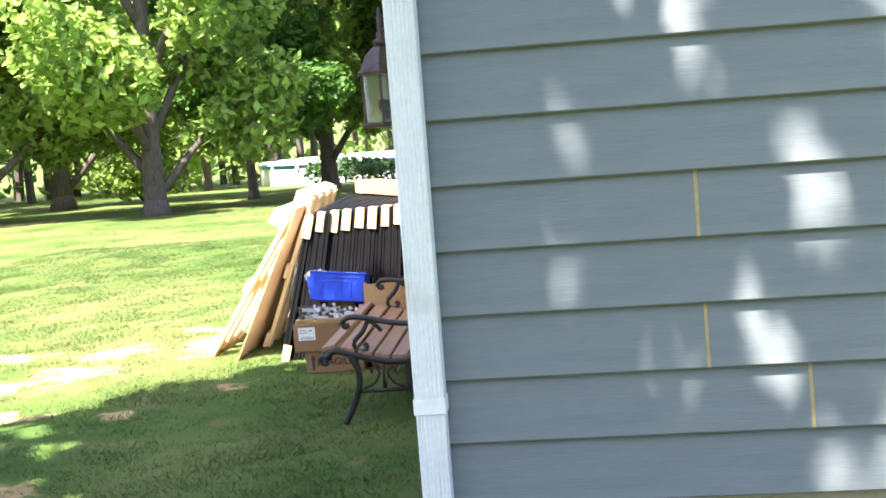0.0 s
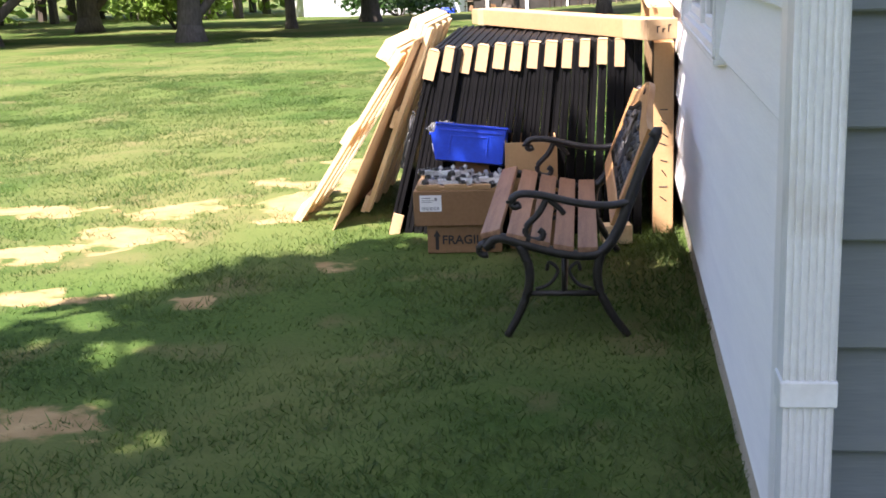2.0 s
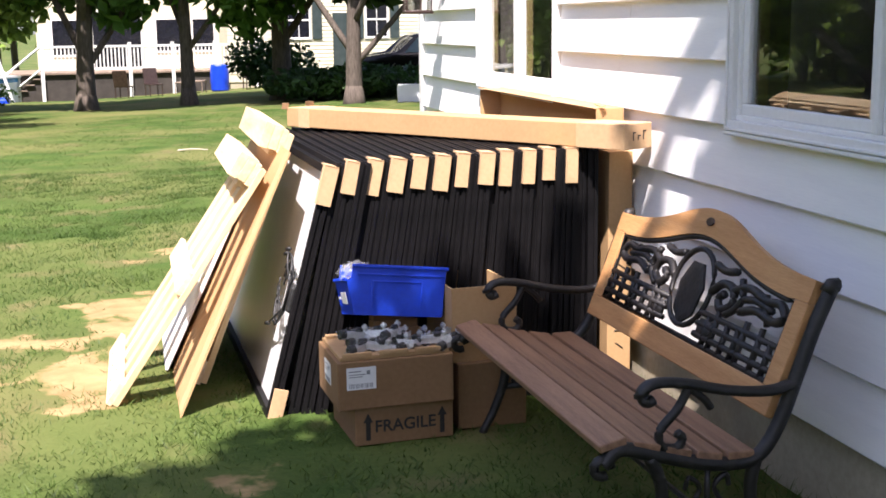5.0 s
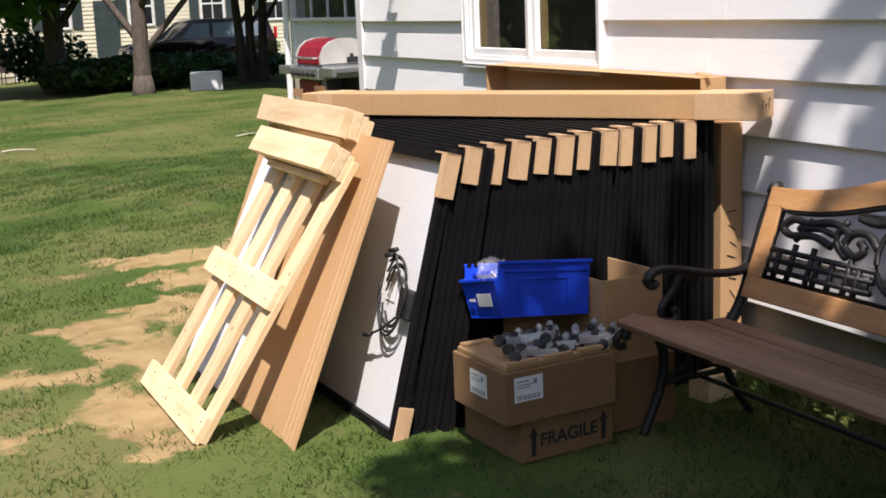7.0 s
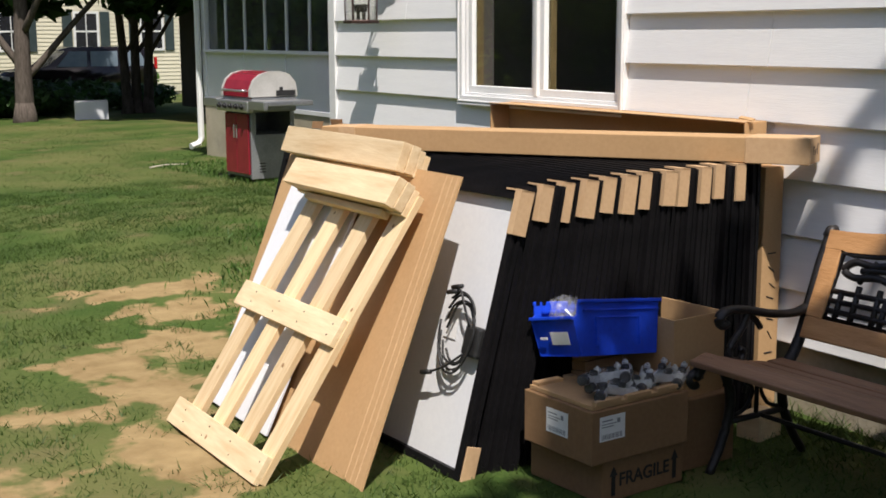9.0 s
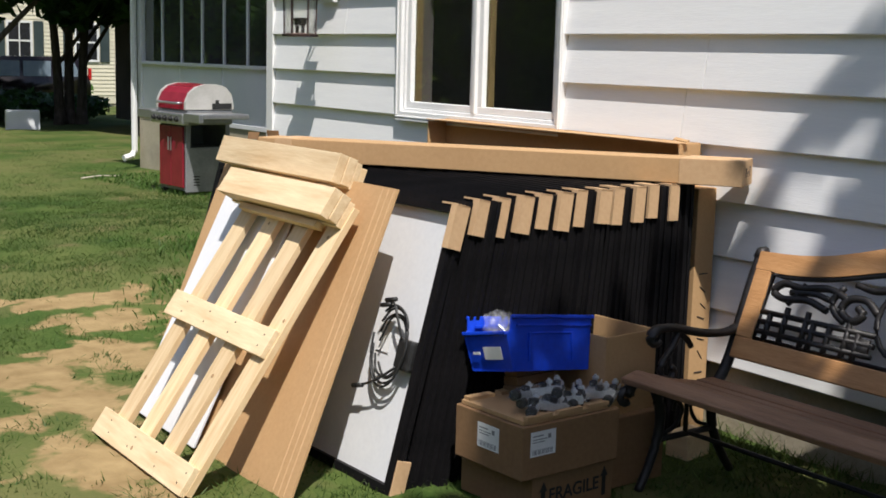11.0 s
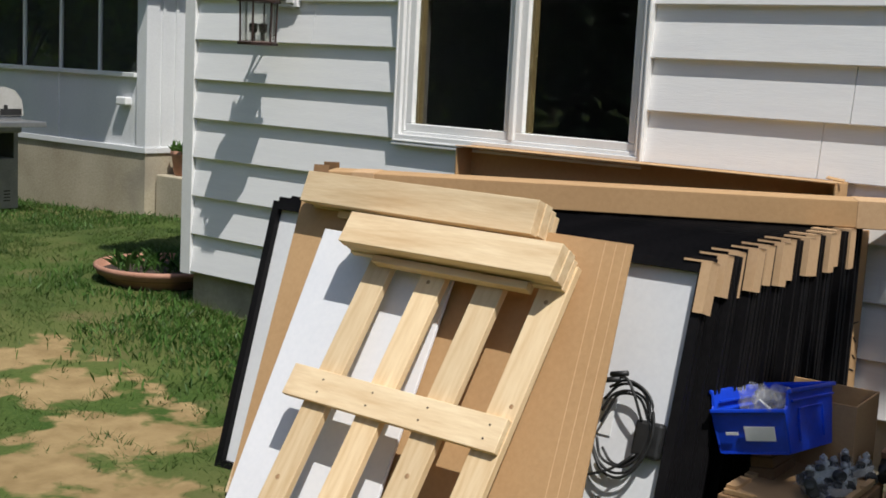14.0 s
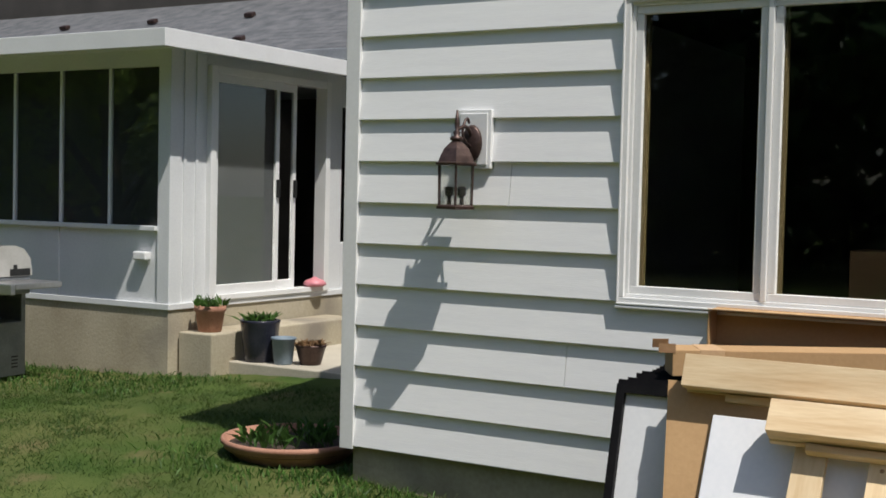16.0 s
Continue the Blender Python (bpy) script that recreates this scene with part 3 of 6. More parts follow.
    part("fascia", boxes(((PX - 0.50, PY - 0.40, 2.53), (PX - 0.46, PY2 + 0.16, 2.665)), ((PX - 0.46, PY - 0.40, 2.53), (7.0, PY - 0.36, 2.665)), bevel=0.004), WHITE_TRIM, r, "white metal fascia")
    # sliding door
    d = thing("door_1", pose(0, PY, 0), "white aluminium sliding patio door standing half open", "door", "", "structure")
    part("door_frame", boxes(((2.80, -0.03, 0.555), (2.87, 0.1, 2.50)), ((4.40, -0.03, 0.555), (4.47, 0.1, 2.50)), ((2.87, -0.03, 2.44), (4.40, 0.1, 2.50)), ((2.87, -0.03, 0.555), (4.40, 0.1, 0.60)), bevel=0.004), WHITE_TRIM, d)

    def leaf(nm, a, b, y, lab):
        l = part(nm, boxes(((a, y, 0.60), (a + 0.05, y + 0.03, 2.44)), ((b - 0.05, y, 0.60), (b, y + 0.03, 2.44)), ((a + 0.05, y, 0.60), (b - 0.05, y + 0.03, 0.68)), ((a + 0.05, y, 2.37), (b - 0.05, y + 0.03, 2.44)), bevel=0.003), WHITE_TRIM, d, lab)
        g = part("pane", boxes(((a + 0.045, y + 0.012, 0.675), (b - 0.045, y + 0.018, 2.375))), GLASS, l)
        g.visible_shadow = False
        part("handle", boxes(((b - 0.045, y - 0.03, 1.42), (b - 0.015, y, 1.58)), bevel=0.006), BLACK_RUBBER, l, "black plastic handle")

    part("screen", boxes(((2.92, 0.034, 0.68), (3.69, 0.037, 2.37))), INSECT_SCREEN, d, "fine grey insect screen")
    leaf("door_leaf", 2.87, 3.74, 0.0, "fixed glazed leaf")
    leaf("door_leaf", 3.15, 4.04, 0.045, "sliding glazed leaf pushed open")
    t = thing("outdoor_socket", pose(PX, PY + 0.28, 0.93), "white weatherproof socket on the porch wall", "socket")
    part("socket_cover", boxes(((-0.05, -0.07, -0.035), (0.02, 0.07, 0.035)), bevel=0.012), WHITE_TRIM, t)
    t = thing("downspout", pose(PX - 0.06, PY2 - 0.03, 0), "white downspout at the end of the porch", "downspout")
    part("pipe", tube(bmesh.new(), [(0, 0, 2.58), (0, 0, 0.2), (0, 0, 0.06), (-0.05, -0.02, 0.0), (-0.16, -0.05, -0.03)], 0.04, 8), WHITE_TRIM, t)
    # pink dish on the door's threshold
    t = thing("dish", pose(4.28, PY - 0.012, 0.602), "small pink plastic dish on the door threshold", "dish")
    part("bowl", lathe([(0.05, 0), (0.10, 0.01), (0.11, 0.03), (0.08, 0.06), (0.03, 0.075), (0.015, 0.09)], 20), PINK, t, smooth=True)


porch()
struct("patio", boxes(((2.66, Y1 + 0.06, -0.3), (7.0, PY - 0.05, 0.10)), bevel=0.01), PATIO, "pale concrete patio slab")
st = thing("step", pose(2.45, PY - 0.37, 0.0), "low concrete step below the sliding door", "step")
part("step_block", boxes(((0, 0, -0.1), (2.0, 0.35, 0.33)), bevel=0.012), CONCRETE, st)


def main_roof():
    """The main house's shingle roof behind the porch, course by course, with small vents."""
    r = struct("roof_main", boxes(((5.0, 9.2, 2.72), (12.0, 30.0, 2.78))), SHINGLE, "weathered grey asphalt shingle roof")
    slope = math.atan2(0.42, 1.0)
    bm = bmesh.new()
    for k in range(26):
        u = k * 0.14
        m = Matrix.Translation((4.6 + u * math.cos(slope), 9.0, 2.80 + u * math.sin(slope))) @ pose(0, 0, 0, 0, -math.degrees(slope), 0)
        box(bm, (0, 0, 0), (0.16, 21, 0.012 + 0.006), m)
    part("shingles", bm, SHINGLE, r)
    part("gutter", boxes(((4.50, 9.0, 2.72), (4.62, 30, 2.83)), bevel=0.01), GRILL_GREY, r, "dark gutter edge")
    for k in range(8):
        for j in (0, 1):
            u = 0.55 + 1.1 * j
            part("snow_guard", boxes(((-0.04, -0.06, 0), (0.04, 0.06, 0.05)), bevel=0.01), BRONZE, r, m=Matrix.Translation((4.6 + u * math.cos(slope), 10.4 + 1.5 * k + 0.7 * j, 2.83 + u * math.sin(slope))) @ pose(0, 0, 0, 0, -23, 0))
    struct("wall_main_house", boxes(((7.0, 9.0, -0.3), (7.2, 30.0, 4.6))), PAINTED_GLOOM, "main house wall behind the porch")


main_roof()


# ---------------------------------------------------------------- wall lantern
def wall_lantern(y, z):
    """Bronze coach lantern hung from a scrolled arm on a white block. Its origin is on the wall, at the block's centre."""
    t = thing("wall_lantern", pose(0, y, z), "bronze coach lantern with seeded glass on the white wall", "lantern")
    part("mounting_block", boxes(((-0.032, -0.088, -0.135), (-0.004, 0.088, 0.135)), ((-0.04, -0.072, -0.118), (-0.032, 0.072, 0.118)), bevel=0.003), WHITE_TRIM, t, "white moulded mounting block")
    bm = lathe([(0.012, 0), (0.045, 0.004), (0.055, 0.012), (0.048, 0.022), (0.02, 0.028)], 20)
    bmesh.ops.transform(bm, matrix=Matrix.Diagonal((1.55, 1, 1, 1)), verts=bm.verts)
    part("back_plate", bm, BRONZE, t, m=pose(-0.04, 0.0, -0.02, 0, -90, 0), smooth=True)
    cx = -0.19
    bm = tube(bmesh.new(), spline([(-0.05, 0, 0.0), (-0.09, 0, 0.045), (-0.14, 0, 0.05), (cx, 0, 0.03), (cx, 0, 0.0)], 6), 0.009, 8)
    tube(bm, spline([(-0.05, 0, -0.04), (-0.10, 0, -0.02), (-0.14, 0, 0.02), (-0.12, 0, 0.075), (-0.095, 0, 0.09), (-0.08, 0, 0.07)], 6), 0.006, 8)
    part("arm", bm, BRONZE, t, smooth=True)
    part("finial", lathe([(0.006, -0.03), (0.03, -0.025), (0.03, -0.012), (0.012, -0.005), (0.018, 0.01), (0.008, 0.02), (0.012, 0.05), (0.004, 0.11)], 12), BRONZE, t, m=pose(cx, 0, 0.012), smooth=True)
    part("dome", lathe([(0.104, -0.126), (0.106, -0.116), (0.092, -0.110), (0.082, -0.085), (0.064, -0.052), (0.04, -0.03), (0.02, -0.015), (0.016, 0.0)], 6), BRONZE, t, m=pose(cx, 0, 0.0, 0, 0, 30))
    part("base_ring", lathe([(0.02, -0.325), (0.096, -0.322), (0.098, -0.310), (0.085, -0.304), (0.03, -0.302)], 6), BRONZE, t, m=pose(cx, 0, 0.0, 0, 0, 30))
    for k in range(6):
        a = math.radians(30 + 60 * k)
        part("bar", tube(bmesh.new(), [(cx + 0.084 * math.cos(a), 0.084 * math.sin(a), -0.31), (cx + 0.088 * math.cos(a), 0.088 * math.sin(a), -0.118)], 0.005, 6), BRONZE, t)
    g = lathe([(0.078, -0.303), (0.081, -0.12), (0.077, -0.12), (0.074, -0.303)], 6)
    o = part("glass_shade", g, LAMP_GLASS, t, "seeded clear glass", m=pose(cx, 0, 0, 0, 0, 30))
    o.visible_shadow = False
    for s in (-1, 1):
        part("candle_socket", lathe([(0.01, -0.302), (0.01, -0.265), (0.018, -0.26), (0.022, -0.225), (0.01, -0.22)], 10), BLACK_IRON, t, m=pose(cx, 0.032 * s, 0))
    return t


wall_lantern(7.68, 1.725)
wall_lantern(1.98, 1.725)


# ---------------------------------------------------------------- garden bench
def bench():
    """Cast-iron ends, hardwood slats, and a wood-framed back around an iron lattice. Local x points to the wall, y along the seat."""
    t = thing("garden_bench", pose(-0.50, 3.79, -0.045, 0, 0, 1.3), "weathered garden bench with black cast-iron ends and hardwood slats", "bench")
    L = 0.625
    prof = [(-0.285, 0.335), (-0.24, 0.372), (-0.15, 0.350), (-0.02, 0.315), (0.08, 0.305), (0.14, 0.325), (0.19, 0.40), (0.235, 0.52), (0.275, 0.63), (0.308, 0.705), (0.322, 0.735)]
    for s in (-1, 1):
        y = s * L
        e = part("cast_iron_end", tube(bmesh.new(), spline([(x, y, z) for x, z in prof], 6), 0.019, 8, 1.0), BLACK_IRON, t, smooth=True)
        # front scroll of the seat rail and top scroll of the back
        bm = bmesh.new()
        tube(bm, [(-0.285 + 0.022 * math.cos(a), y, 0.330 + 0.022 * math.sin(a)) for a in np.linspace(0, 5.2, 10)], 0.013, 8)
        part("scroll", bm, BLACK_IRON, e, smooth=True)
        part("finial", tube(bmesh.new(), [(0.338, y, 0.740), (0.322, y, 0.742), (0.308, y, 0.722)], 0.020, 8), BLACK_IRON, e, smooth=True)
        # armrest with a curled front and its support scroll
        bm = tube(bmesh.new(), spline([(0.235, y, 0.50), (0.16, y, 0.485), (0.05, y, 0.495), (-0.08, y, 0.525), (-0.155, y, 0.53), (-0.185, y, 0.51), (-0.175, y, 0.485), (-0.155, y, 0.492)], 6), 0.014, 8, 1.5)
        part("armrest", bm, BLACK_IRON, e, smooth=True)
        bm = tube(bmesh.new(), spline([(-0.06, y, 0.515), (-0.09, y, 0.46), (-0.135, y, 0.41), (-0.13, y, 0.37), (-0.09, y, 0.362), (-0.075, y, 0.385), (-0.09, y, 0.40)], 6), 0.012, 8)
        tube(bm, spline([(-0.06, y, 0.512), (-0.02, y, 0.48), (0.0, y, 0.455)], 5), 0.010, 8)
        part("arm_support", bm, BLACK_IRON, e, smooth=True)
        # legs: the front one sweeps forward, the back one backward
        bm = tube(bmesh.new(), spline([(-0.16, y, 0.345), (-0.13, y, 0.27), (-0.13, y, 0.19), (-0.165, y, 0.09), (-0.21, y, 0.005)], 6), 0.018, 8, 1.0, 0.8)
        part("leg", bm, BLACK_IRON, e, smooth=True)
        bm = tube(bmesh.new(), spline([(0.13, y, 0.325), (0.115, y, 0.25), (0.125, y, 0.17), (0.17, y, 0.08), (0.225, y, 0.005)], 6), 0.018, 8, 1.0, 0.8)
        part("leg", bm, BLACK_IRON, e, smooth=True)
        bm = tube(bmesh.new(), [(-0.135, y, 0.165), (0.12, y, 0.165)], 0.011, 8)
        for k in (-1, 1):
            tube(bm, spline([(-0.005 + 0.10 * k, y, 0.18), (-0.005 + 0.05 * k, y, 0.20), (-0.005 + 0.02 * k, y, 0.25), (-0.005 + 0.05 * k, y, 0.28), (-0.005 + 0.06 * k, y, 0.25)], 5), 0.007, 6)
        tube(bm, [(-0.005, y, 0.165), (-0.005, y, 0.31)], 0.008, 8)
        part("stretcher", bm, BLACK_IRON, e, smooth=True)
    # seat slats follow the dip of the rail
    for x, z, tilt in ((-0.262, 0.388, -14), (-0.172, 0.374, 12), (-0.088, 0.352, 14), (-0.004, 0.334, 10), (0.082, 0.327, 0)):
        part("seat_slat", boxes(((-0.036, -L - 0.012, -0.010), (0.036, L + 0.012, 0.011)), bevel=0.004), BENCH_WOOD, t, m=pose(x, 0, z, 0, tilt, 0))
    # back: local frame leaning on the posts; u along y, v up the back
    lean = 21
    back = part("backrest", boxes(((-0.012, -L + 0.02, 0.0), (0.012, L - 0.02, 0.072)), bevel=0.004), BENCH_BACK, t, "orange-brown wooden back frame", m=pose(0.172, 0, 0.405, 0, lean, 0))
    for s in (-1, 1):
        part("stile", boxes(((-0.012, -0.032, 0.072), (0.012, 0.032, 0.305)), bevel=0.004), BENCH_BACK, back, m=pose(0, s * (L - 0.052), 0))
    n = 40
    bm = bmesh.new()
    rows = []
    for i in range(n + 1):
        u = -L + 0.02 + (2 * L - 0.04) * i / n
        w = math.exp(-((u / 0.30) ** 2) * 1.15)
        lo, hi = 0.298 + 0.085 * w, 0.365 + 0.10 * w
        if abs(u) > L - 0.085:
            lo = 0.305
        rows.append([bm.verts.new((x, u, v)) for x, v in ((-0.012, lo), (-0.012, hi), (0.012, hi), (0.012, lo))])
    for a, b in zip(rows, rows[1:]):
        for k in range(4):
            bm.faces.new((a[k], a[(k + 1) % 4], b[(k + 1) % 4], b[k]))
    bm.faces.new(rows[0])
    bm.faces.new(rows[-1][::-1])
    part("crest_rail", bm, BENCH_BACK, back)
    o = part("badge", lathe([(0.0175, 0), (0.019, 0.002), (0.017, 0.004)], 16), BRONZE, back, "small oval metal badge", m=pose(-0.014, 0.0, 0.425, 0, -90, 0) @ Matrix.Diagonal((0.7, 1.3, 1, 1)))
    # iron lattice: border, bars, a centre ring with a plain disc, and scrolls
    bm = bmesh.new()
    A = L - 0.088

    def top(u):
        return 0.292 + 0.085 * math.exp(-((u / 0.30) ** 2) * 1.15)

    edge = [(0, u, top(u)) for u in np.linspace(-A, A, 28)]
    tube(bm, [(0, -A, 0.078)] + edge + [(0, A, 0.078)], 0.009, 6, closed=True)
    R, zc = 0.118, 0.225
    for r in (R,):
        tube(bm, [(0, r * math.cos(a), zc + r * math.sin(a)) for a in np.linspace(0, 2 * math.pi, 25)[:-1]], 0.009, 6, closed=True)
    for v in (0.105, 0.138, 0.170):
        for s in (-1, 1):
            tube(bm, [(0, s * A, v), (0, s * 0.105, v)], 0.010, 6)
    for u in (0.165, 0.205, 0.27, 0.33, 0.36, 0.44, 0.50):
        hgt = 0.20 if u in (0.205, 0.36, 0.44) else 0.17
        for s in (-1, 1):
            tube(bm, [(0, s * u, 0.078), (0, s * u, hgt)], 0.010, 6)
    for s in (-1, 1):
        tube(bm, spline([(0, s * 0.12, 0.235), (0, s * 0.17, 0.27), (0, s * 0.23, 0.265), (0, s * 0.25, 0.225), (0, s * 0.20, 0.20), (0, s * 0.17, 0.225), (0, s * 0.195, 0.245)], 6), 0.013, 6)
        tube(bm, spline([(0, s * 0.23, 0.26), (0, s * 0.31, 0.285), (0, s * 0.41, 0.27), (0, s * 0.48, 0.275), (0, s * 0.515, 0.245), (0, s * 0.47, 0.225), (0, s * 0.38, 0.235), (0, s * 0.30, 0.215)], 6), 0.013, 6)
        tube(bm, spline([(0, s * 0.10, 0.315), (0, s * 0.16, 0.305), (0, s * 0.22, 0.315)], 5), 0.012, 6)
        tube(bm, spline([(0, s * 0.30, 0.25), (0, s * 0.36, 0.26), (0, s * 0.45, 0.25)], 5), 0.011, 6)
        tube(bm, spline([(0, s * 0.26, 0.30), (0, s * 0.29, 0.25), (0, s * 0.27, 0.215), (0, s * 0.23, 0.19)], 5), 0.011, 6)
        tube(bm, spline([(0, s * 0.40, 0.285), (0, s * 0.42, 0.25), (0, s * 0.45, 0.21)], 5), 0.010, 6)
        box(bm, (-0.006, min(s * 0.12, s * 0.19), 0.095), (0.006, max(s * 0.12, s * 0.19), 0.155))
    part("iron_lattice", bm, BLACK_IRON, back, "black cast-iron lattice with scrolls and a centre ring", smooth=True)
    bm = lathe([(0.07, -0.006), (0.088, -0.004), (0.088, 0.004), (0.07, 0.006)], 7)
    bmesh.ops.transform(bm, matrix=Matrix.Diagonal((1.15, 0.85, 1, 1)), verts=bm.verts)
    part("medallion", bm, BLACK_IRON, back, "plain dark iron medallion", m=pose(0, 0, zc - 0.015, 0, 90, 0))
    part("diagonal_brace", tube(bmesh.new(), [(0.0, -L + 0.02, 0.17), (0.0, L - 0.02, 0.17)], 0.008, 6), BLACK_IRON, t)


bench()

# ---------------------------------------------------------------- leaning framed panels
G = -0.045
PANEL_L, PANEL_H, PANEL_T = 1.64, 0.935, 0.039


def frame_shape(w):
    """An extruded frame: two flanges with a shallow groove between them along the top and the near end."""
    g, d = PANEL_T * 0.36, 0.006
    e = PANEL_T - g
    return boxes(((0, 0, 0), (PANEL_T, PANEL_L, w)), ((0, PANEL_L - w, w), (PANEL_T, PANEL_L, PANEL_H - w)),
                 ((0, d, w), (PANEL_T, w, PANEL_H - w)), ((0, 0, w), (g, d, PANEL_H)), ((e, 0, w), (PANEL_T, d, PANEL_H)),
                 ((0, d, PANEL_H - w), (PANEL_T, PANEL_L, PANEL_H - d)), ((0, d, PANEL_H - d), (g, PANEL_L, PANEL_H)), ((e, d, PANEL_H - d), (PANEL_T, PANEL_L, PANEL_H)))


def panel_master():
    """A framed panel standing on its long edge: x is its thickness, y its length, z its height; white back towards -x."""
    t = thing("solar_panel", pose(0, 0, 0), "black-framed panel with a white back leaning in a stack", "panel", "leaning stack of panels")
    w = 0.028
    part("frame", frame_shape(w), FRAME_BLACK, t)
    part("backsheet", boxes(((PANEL_T - 0.016, w, w), (PANEL_T - 0.012, PANEL_L - w, PANEL_H - w))), BACKSHEET, t, "white back sheet")
    part("cell_face", boxes(((PANEL_T - 0.012, w, w), (PANEL_T - 0.004, PANEL_L - w, PANEL_H - w))), CELL, t, "dark glass face")
    return t


def inner_master():
    """A panel inside the stack: frame and dark faces only."""
    t = thing("solar_panel", pose(0, 0, 0), "black-framed panel standing in the leaning stack", "panel", "leaning stack of panels")
    w = 0.028
    part("frame", frame_shape(w), FRAME_BLACK, t)
    part("cell_face", boxes(((0.006, w, w), (PANEL_T - 0.004, PANEL_L - w, PANEL_H - w))), CELL, t, "dark glass face")
    return t


def corner_tab(parent, y, z, wide, down):
    """A folded cardboard edge protector over a panel's top corner."""
    bm = boxes(((-0.004, -0.010, -down), (wide, -0.004, 0.006)), ((-0.004, -0.010, 0.0), (wide, 0.075, 0.006)), ((-0.008, -0.010, -down), (-0.003, 0.02, 0.006)))
    part("corner_protector", bm, CARD_LIGHT, parent, "folded cardboard corner protector", m=pose(0, y, z))


def panel_stack():
    rng = random.Random(5)
    n = 25
    master, inner = panel_master(), None
    for i in range(n):
        f = i / (n - 1)
        xb = -1.425 + (0.030 if i else 0) + (-0.215 + 1.395) * f
        xt = -1.178 + 0.0402 * i
        lean = math.degrees(math.asin(max(0.0, (xt - xb)) / PANEL_H))
        y = 4.797 + 0.010 * math.sin(i * 1.7) * (i > 0) - 0.03 * f + rng.uniform(-0.006, 0.006)
        m = pose(xb, y, G, 0, 0, 1.9 * (1 - f) ** 1.5 + rng.uniform(-0.25, 0.25) * (i > 0)) @ pose(0, 0, 0, 0, lean, 0)
        if i == 0:
            p = master
            p.matrix_basis = m
        elif i == 1:
            p = copy_thing(master, m)
        elif inner is None:
            p = inner = inner_master()
            p.matrix_basis = m
        else:
            p = copy_thing(inner, m)
        PANELS.append((p, m))


PANELS = []
panel_stack()
for i in range(0, 24, 2):
    wide = 0.046 if i < 16 else 0.038
    corner_tab(PANELS[i][0], 0.0, PANEL_H, wide, 0.118 + 0.007 * math.sin(i * 2.1) + (0.02 if i == 0 else 0))
# strip of cardboard low on the first panel's near edge
part("edge_strip", boxes(((0.004, -0.012, 0.0), (0.056, -0.004, 0.115)), bevel=0.001), CARD_LIGHT, PANELS[0][0], "cardboard edge strip near the ground")


def panel_cable():
    """Junction box and looped black leads on the back of the first panel."""
    p = PANELS[0][0]
    jb = part("junction_box", boxes(((-0.014, 0.034, 0.385), (0.020, 0.118, 0.485)), bevel=0.010), BLACK_RUBBER, p, "black junction box")
    bm = bmesh.new()
    rng = random.Random(2)
    for k in range(4):
        r = 0.078 + 0.009 * k
        c = [(-0.006 - 0.005 * k, 0.150 + 0.9 * r * math.cos(a) + rng.uniform(-0.004, 0.004), 0.45 + 1.25 * r * math.sin(a) + rng.uniform(-0.004, 0.004)) for a in np.linspace(0.3 * k, 0.3 * k + 5.6, 12)]
        tube(bm, spline(c, 4), 0.0042, 6)
    tube(bm, spline([(-0.012, 0.10, 0.48), (-0.03, 0.13, 0.55), (-0.03, 0.16, 0.585), (-0.025, 0.20, 0.58)], 5), 0.0042, 6)
    tube(bm, spline([(-0.012, 0.10, 0.39), (-0.03, 0.15, 0.34), (-0.03, 0.21, 0.31), (-0.025, 0.25, 0.30)], 5), 0.0042, 6)
    for y, z in ((0.20, 0.58), (0.18, 0.60), (0.25, 0.30)):
        tube(bm, [(-0.028, y - 0.02, z), (-0.028, y + 0.03, z - 0.012)], 0.008, 8)
    part("cable_loop", bm, BLACK_RUBBER, p, "looped black cables with connectors", smooth=True)
    bm = boxes(((0.0185, 0.20, 0.42), (0.0195, 0.27, 0.52)))
    part("rating_label", bm, PAPER, p, "small white rating label")


panel_cable()


# ---------------------------------------------------------------- cartons on and behind the stack
def long_carton():
    a, b = Vector((-0.09, 4.60, 0)), Vector((-1.07, 6.33, 0))
    L = (b - a).length
    yaw = math.degrees(math.atan2(-(b - a).x, (b - a).y))
    t = thing("long_carton", pose(a.x, a.y, 0.900, -0.5, 0, yaw), "long thin brown cardboard carton lying across the panels", "carton")
    w, h = 0.155, 0.088
    part("carton_body", boxes(((-w / 2, 0, 0), (w / 2, L, h)), bevel=0.003), CARD, t)
    part("end_cap", boxes(((-w / 2 - 0.002, -0.003, -0.002), (w / 2 + 0.002, 0.22, h + 0.002)), bevel=0.003), CARD_LIGHT, t, "paler tape and end flap")
    part("end_cap", boxes(((-w / 2 - 0.002, L - 0.17, -0.002), (w / 2 + 0.002, L - 0.09, h + 0.002)), bevel=0.002), CARD_LIGHT, t, "torn tape band")
    for s, r in ((-1, 14), (1, 10)):
        part("torn_flap", boxes(((-0.002, -0.005, 0), (0.002, 0.05, 0.03))), CARD_SHADED, t, "torn open end flap", m=pose(s * w / 2, L - 0.005, h - 0.01, 0, -s * r, 6 * s))
    bm = bmesh.new()
    for k, (y, l) in enumerate(((-0.028, 0.03), (0.0, 0.018), (0.03, 0.034))):
        box(bm, (y - 0.003, -0.0048, 0.030), (y + 0.003, -0.0042, 0.030 + l))
        box(bm, (y - 0.003, -0.0048, 0.030 + l - 0.005), (y + 0.014, -0.0042, 0.030 + l))
    part("pen_marks", bm, INK, t, "black marker strokes")


long_carton()


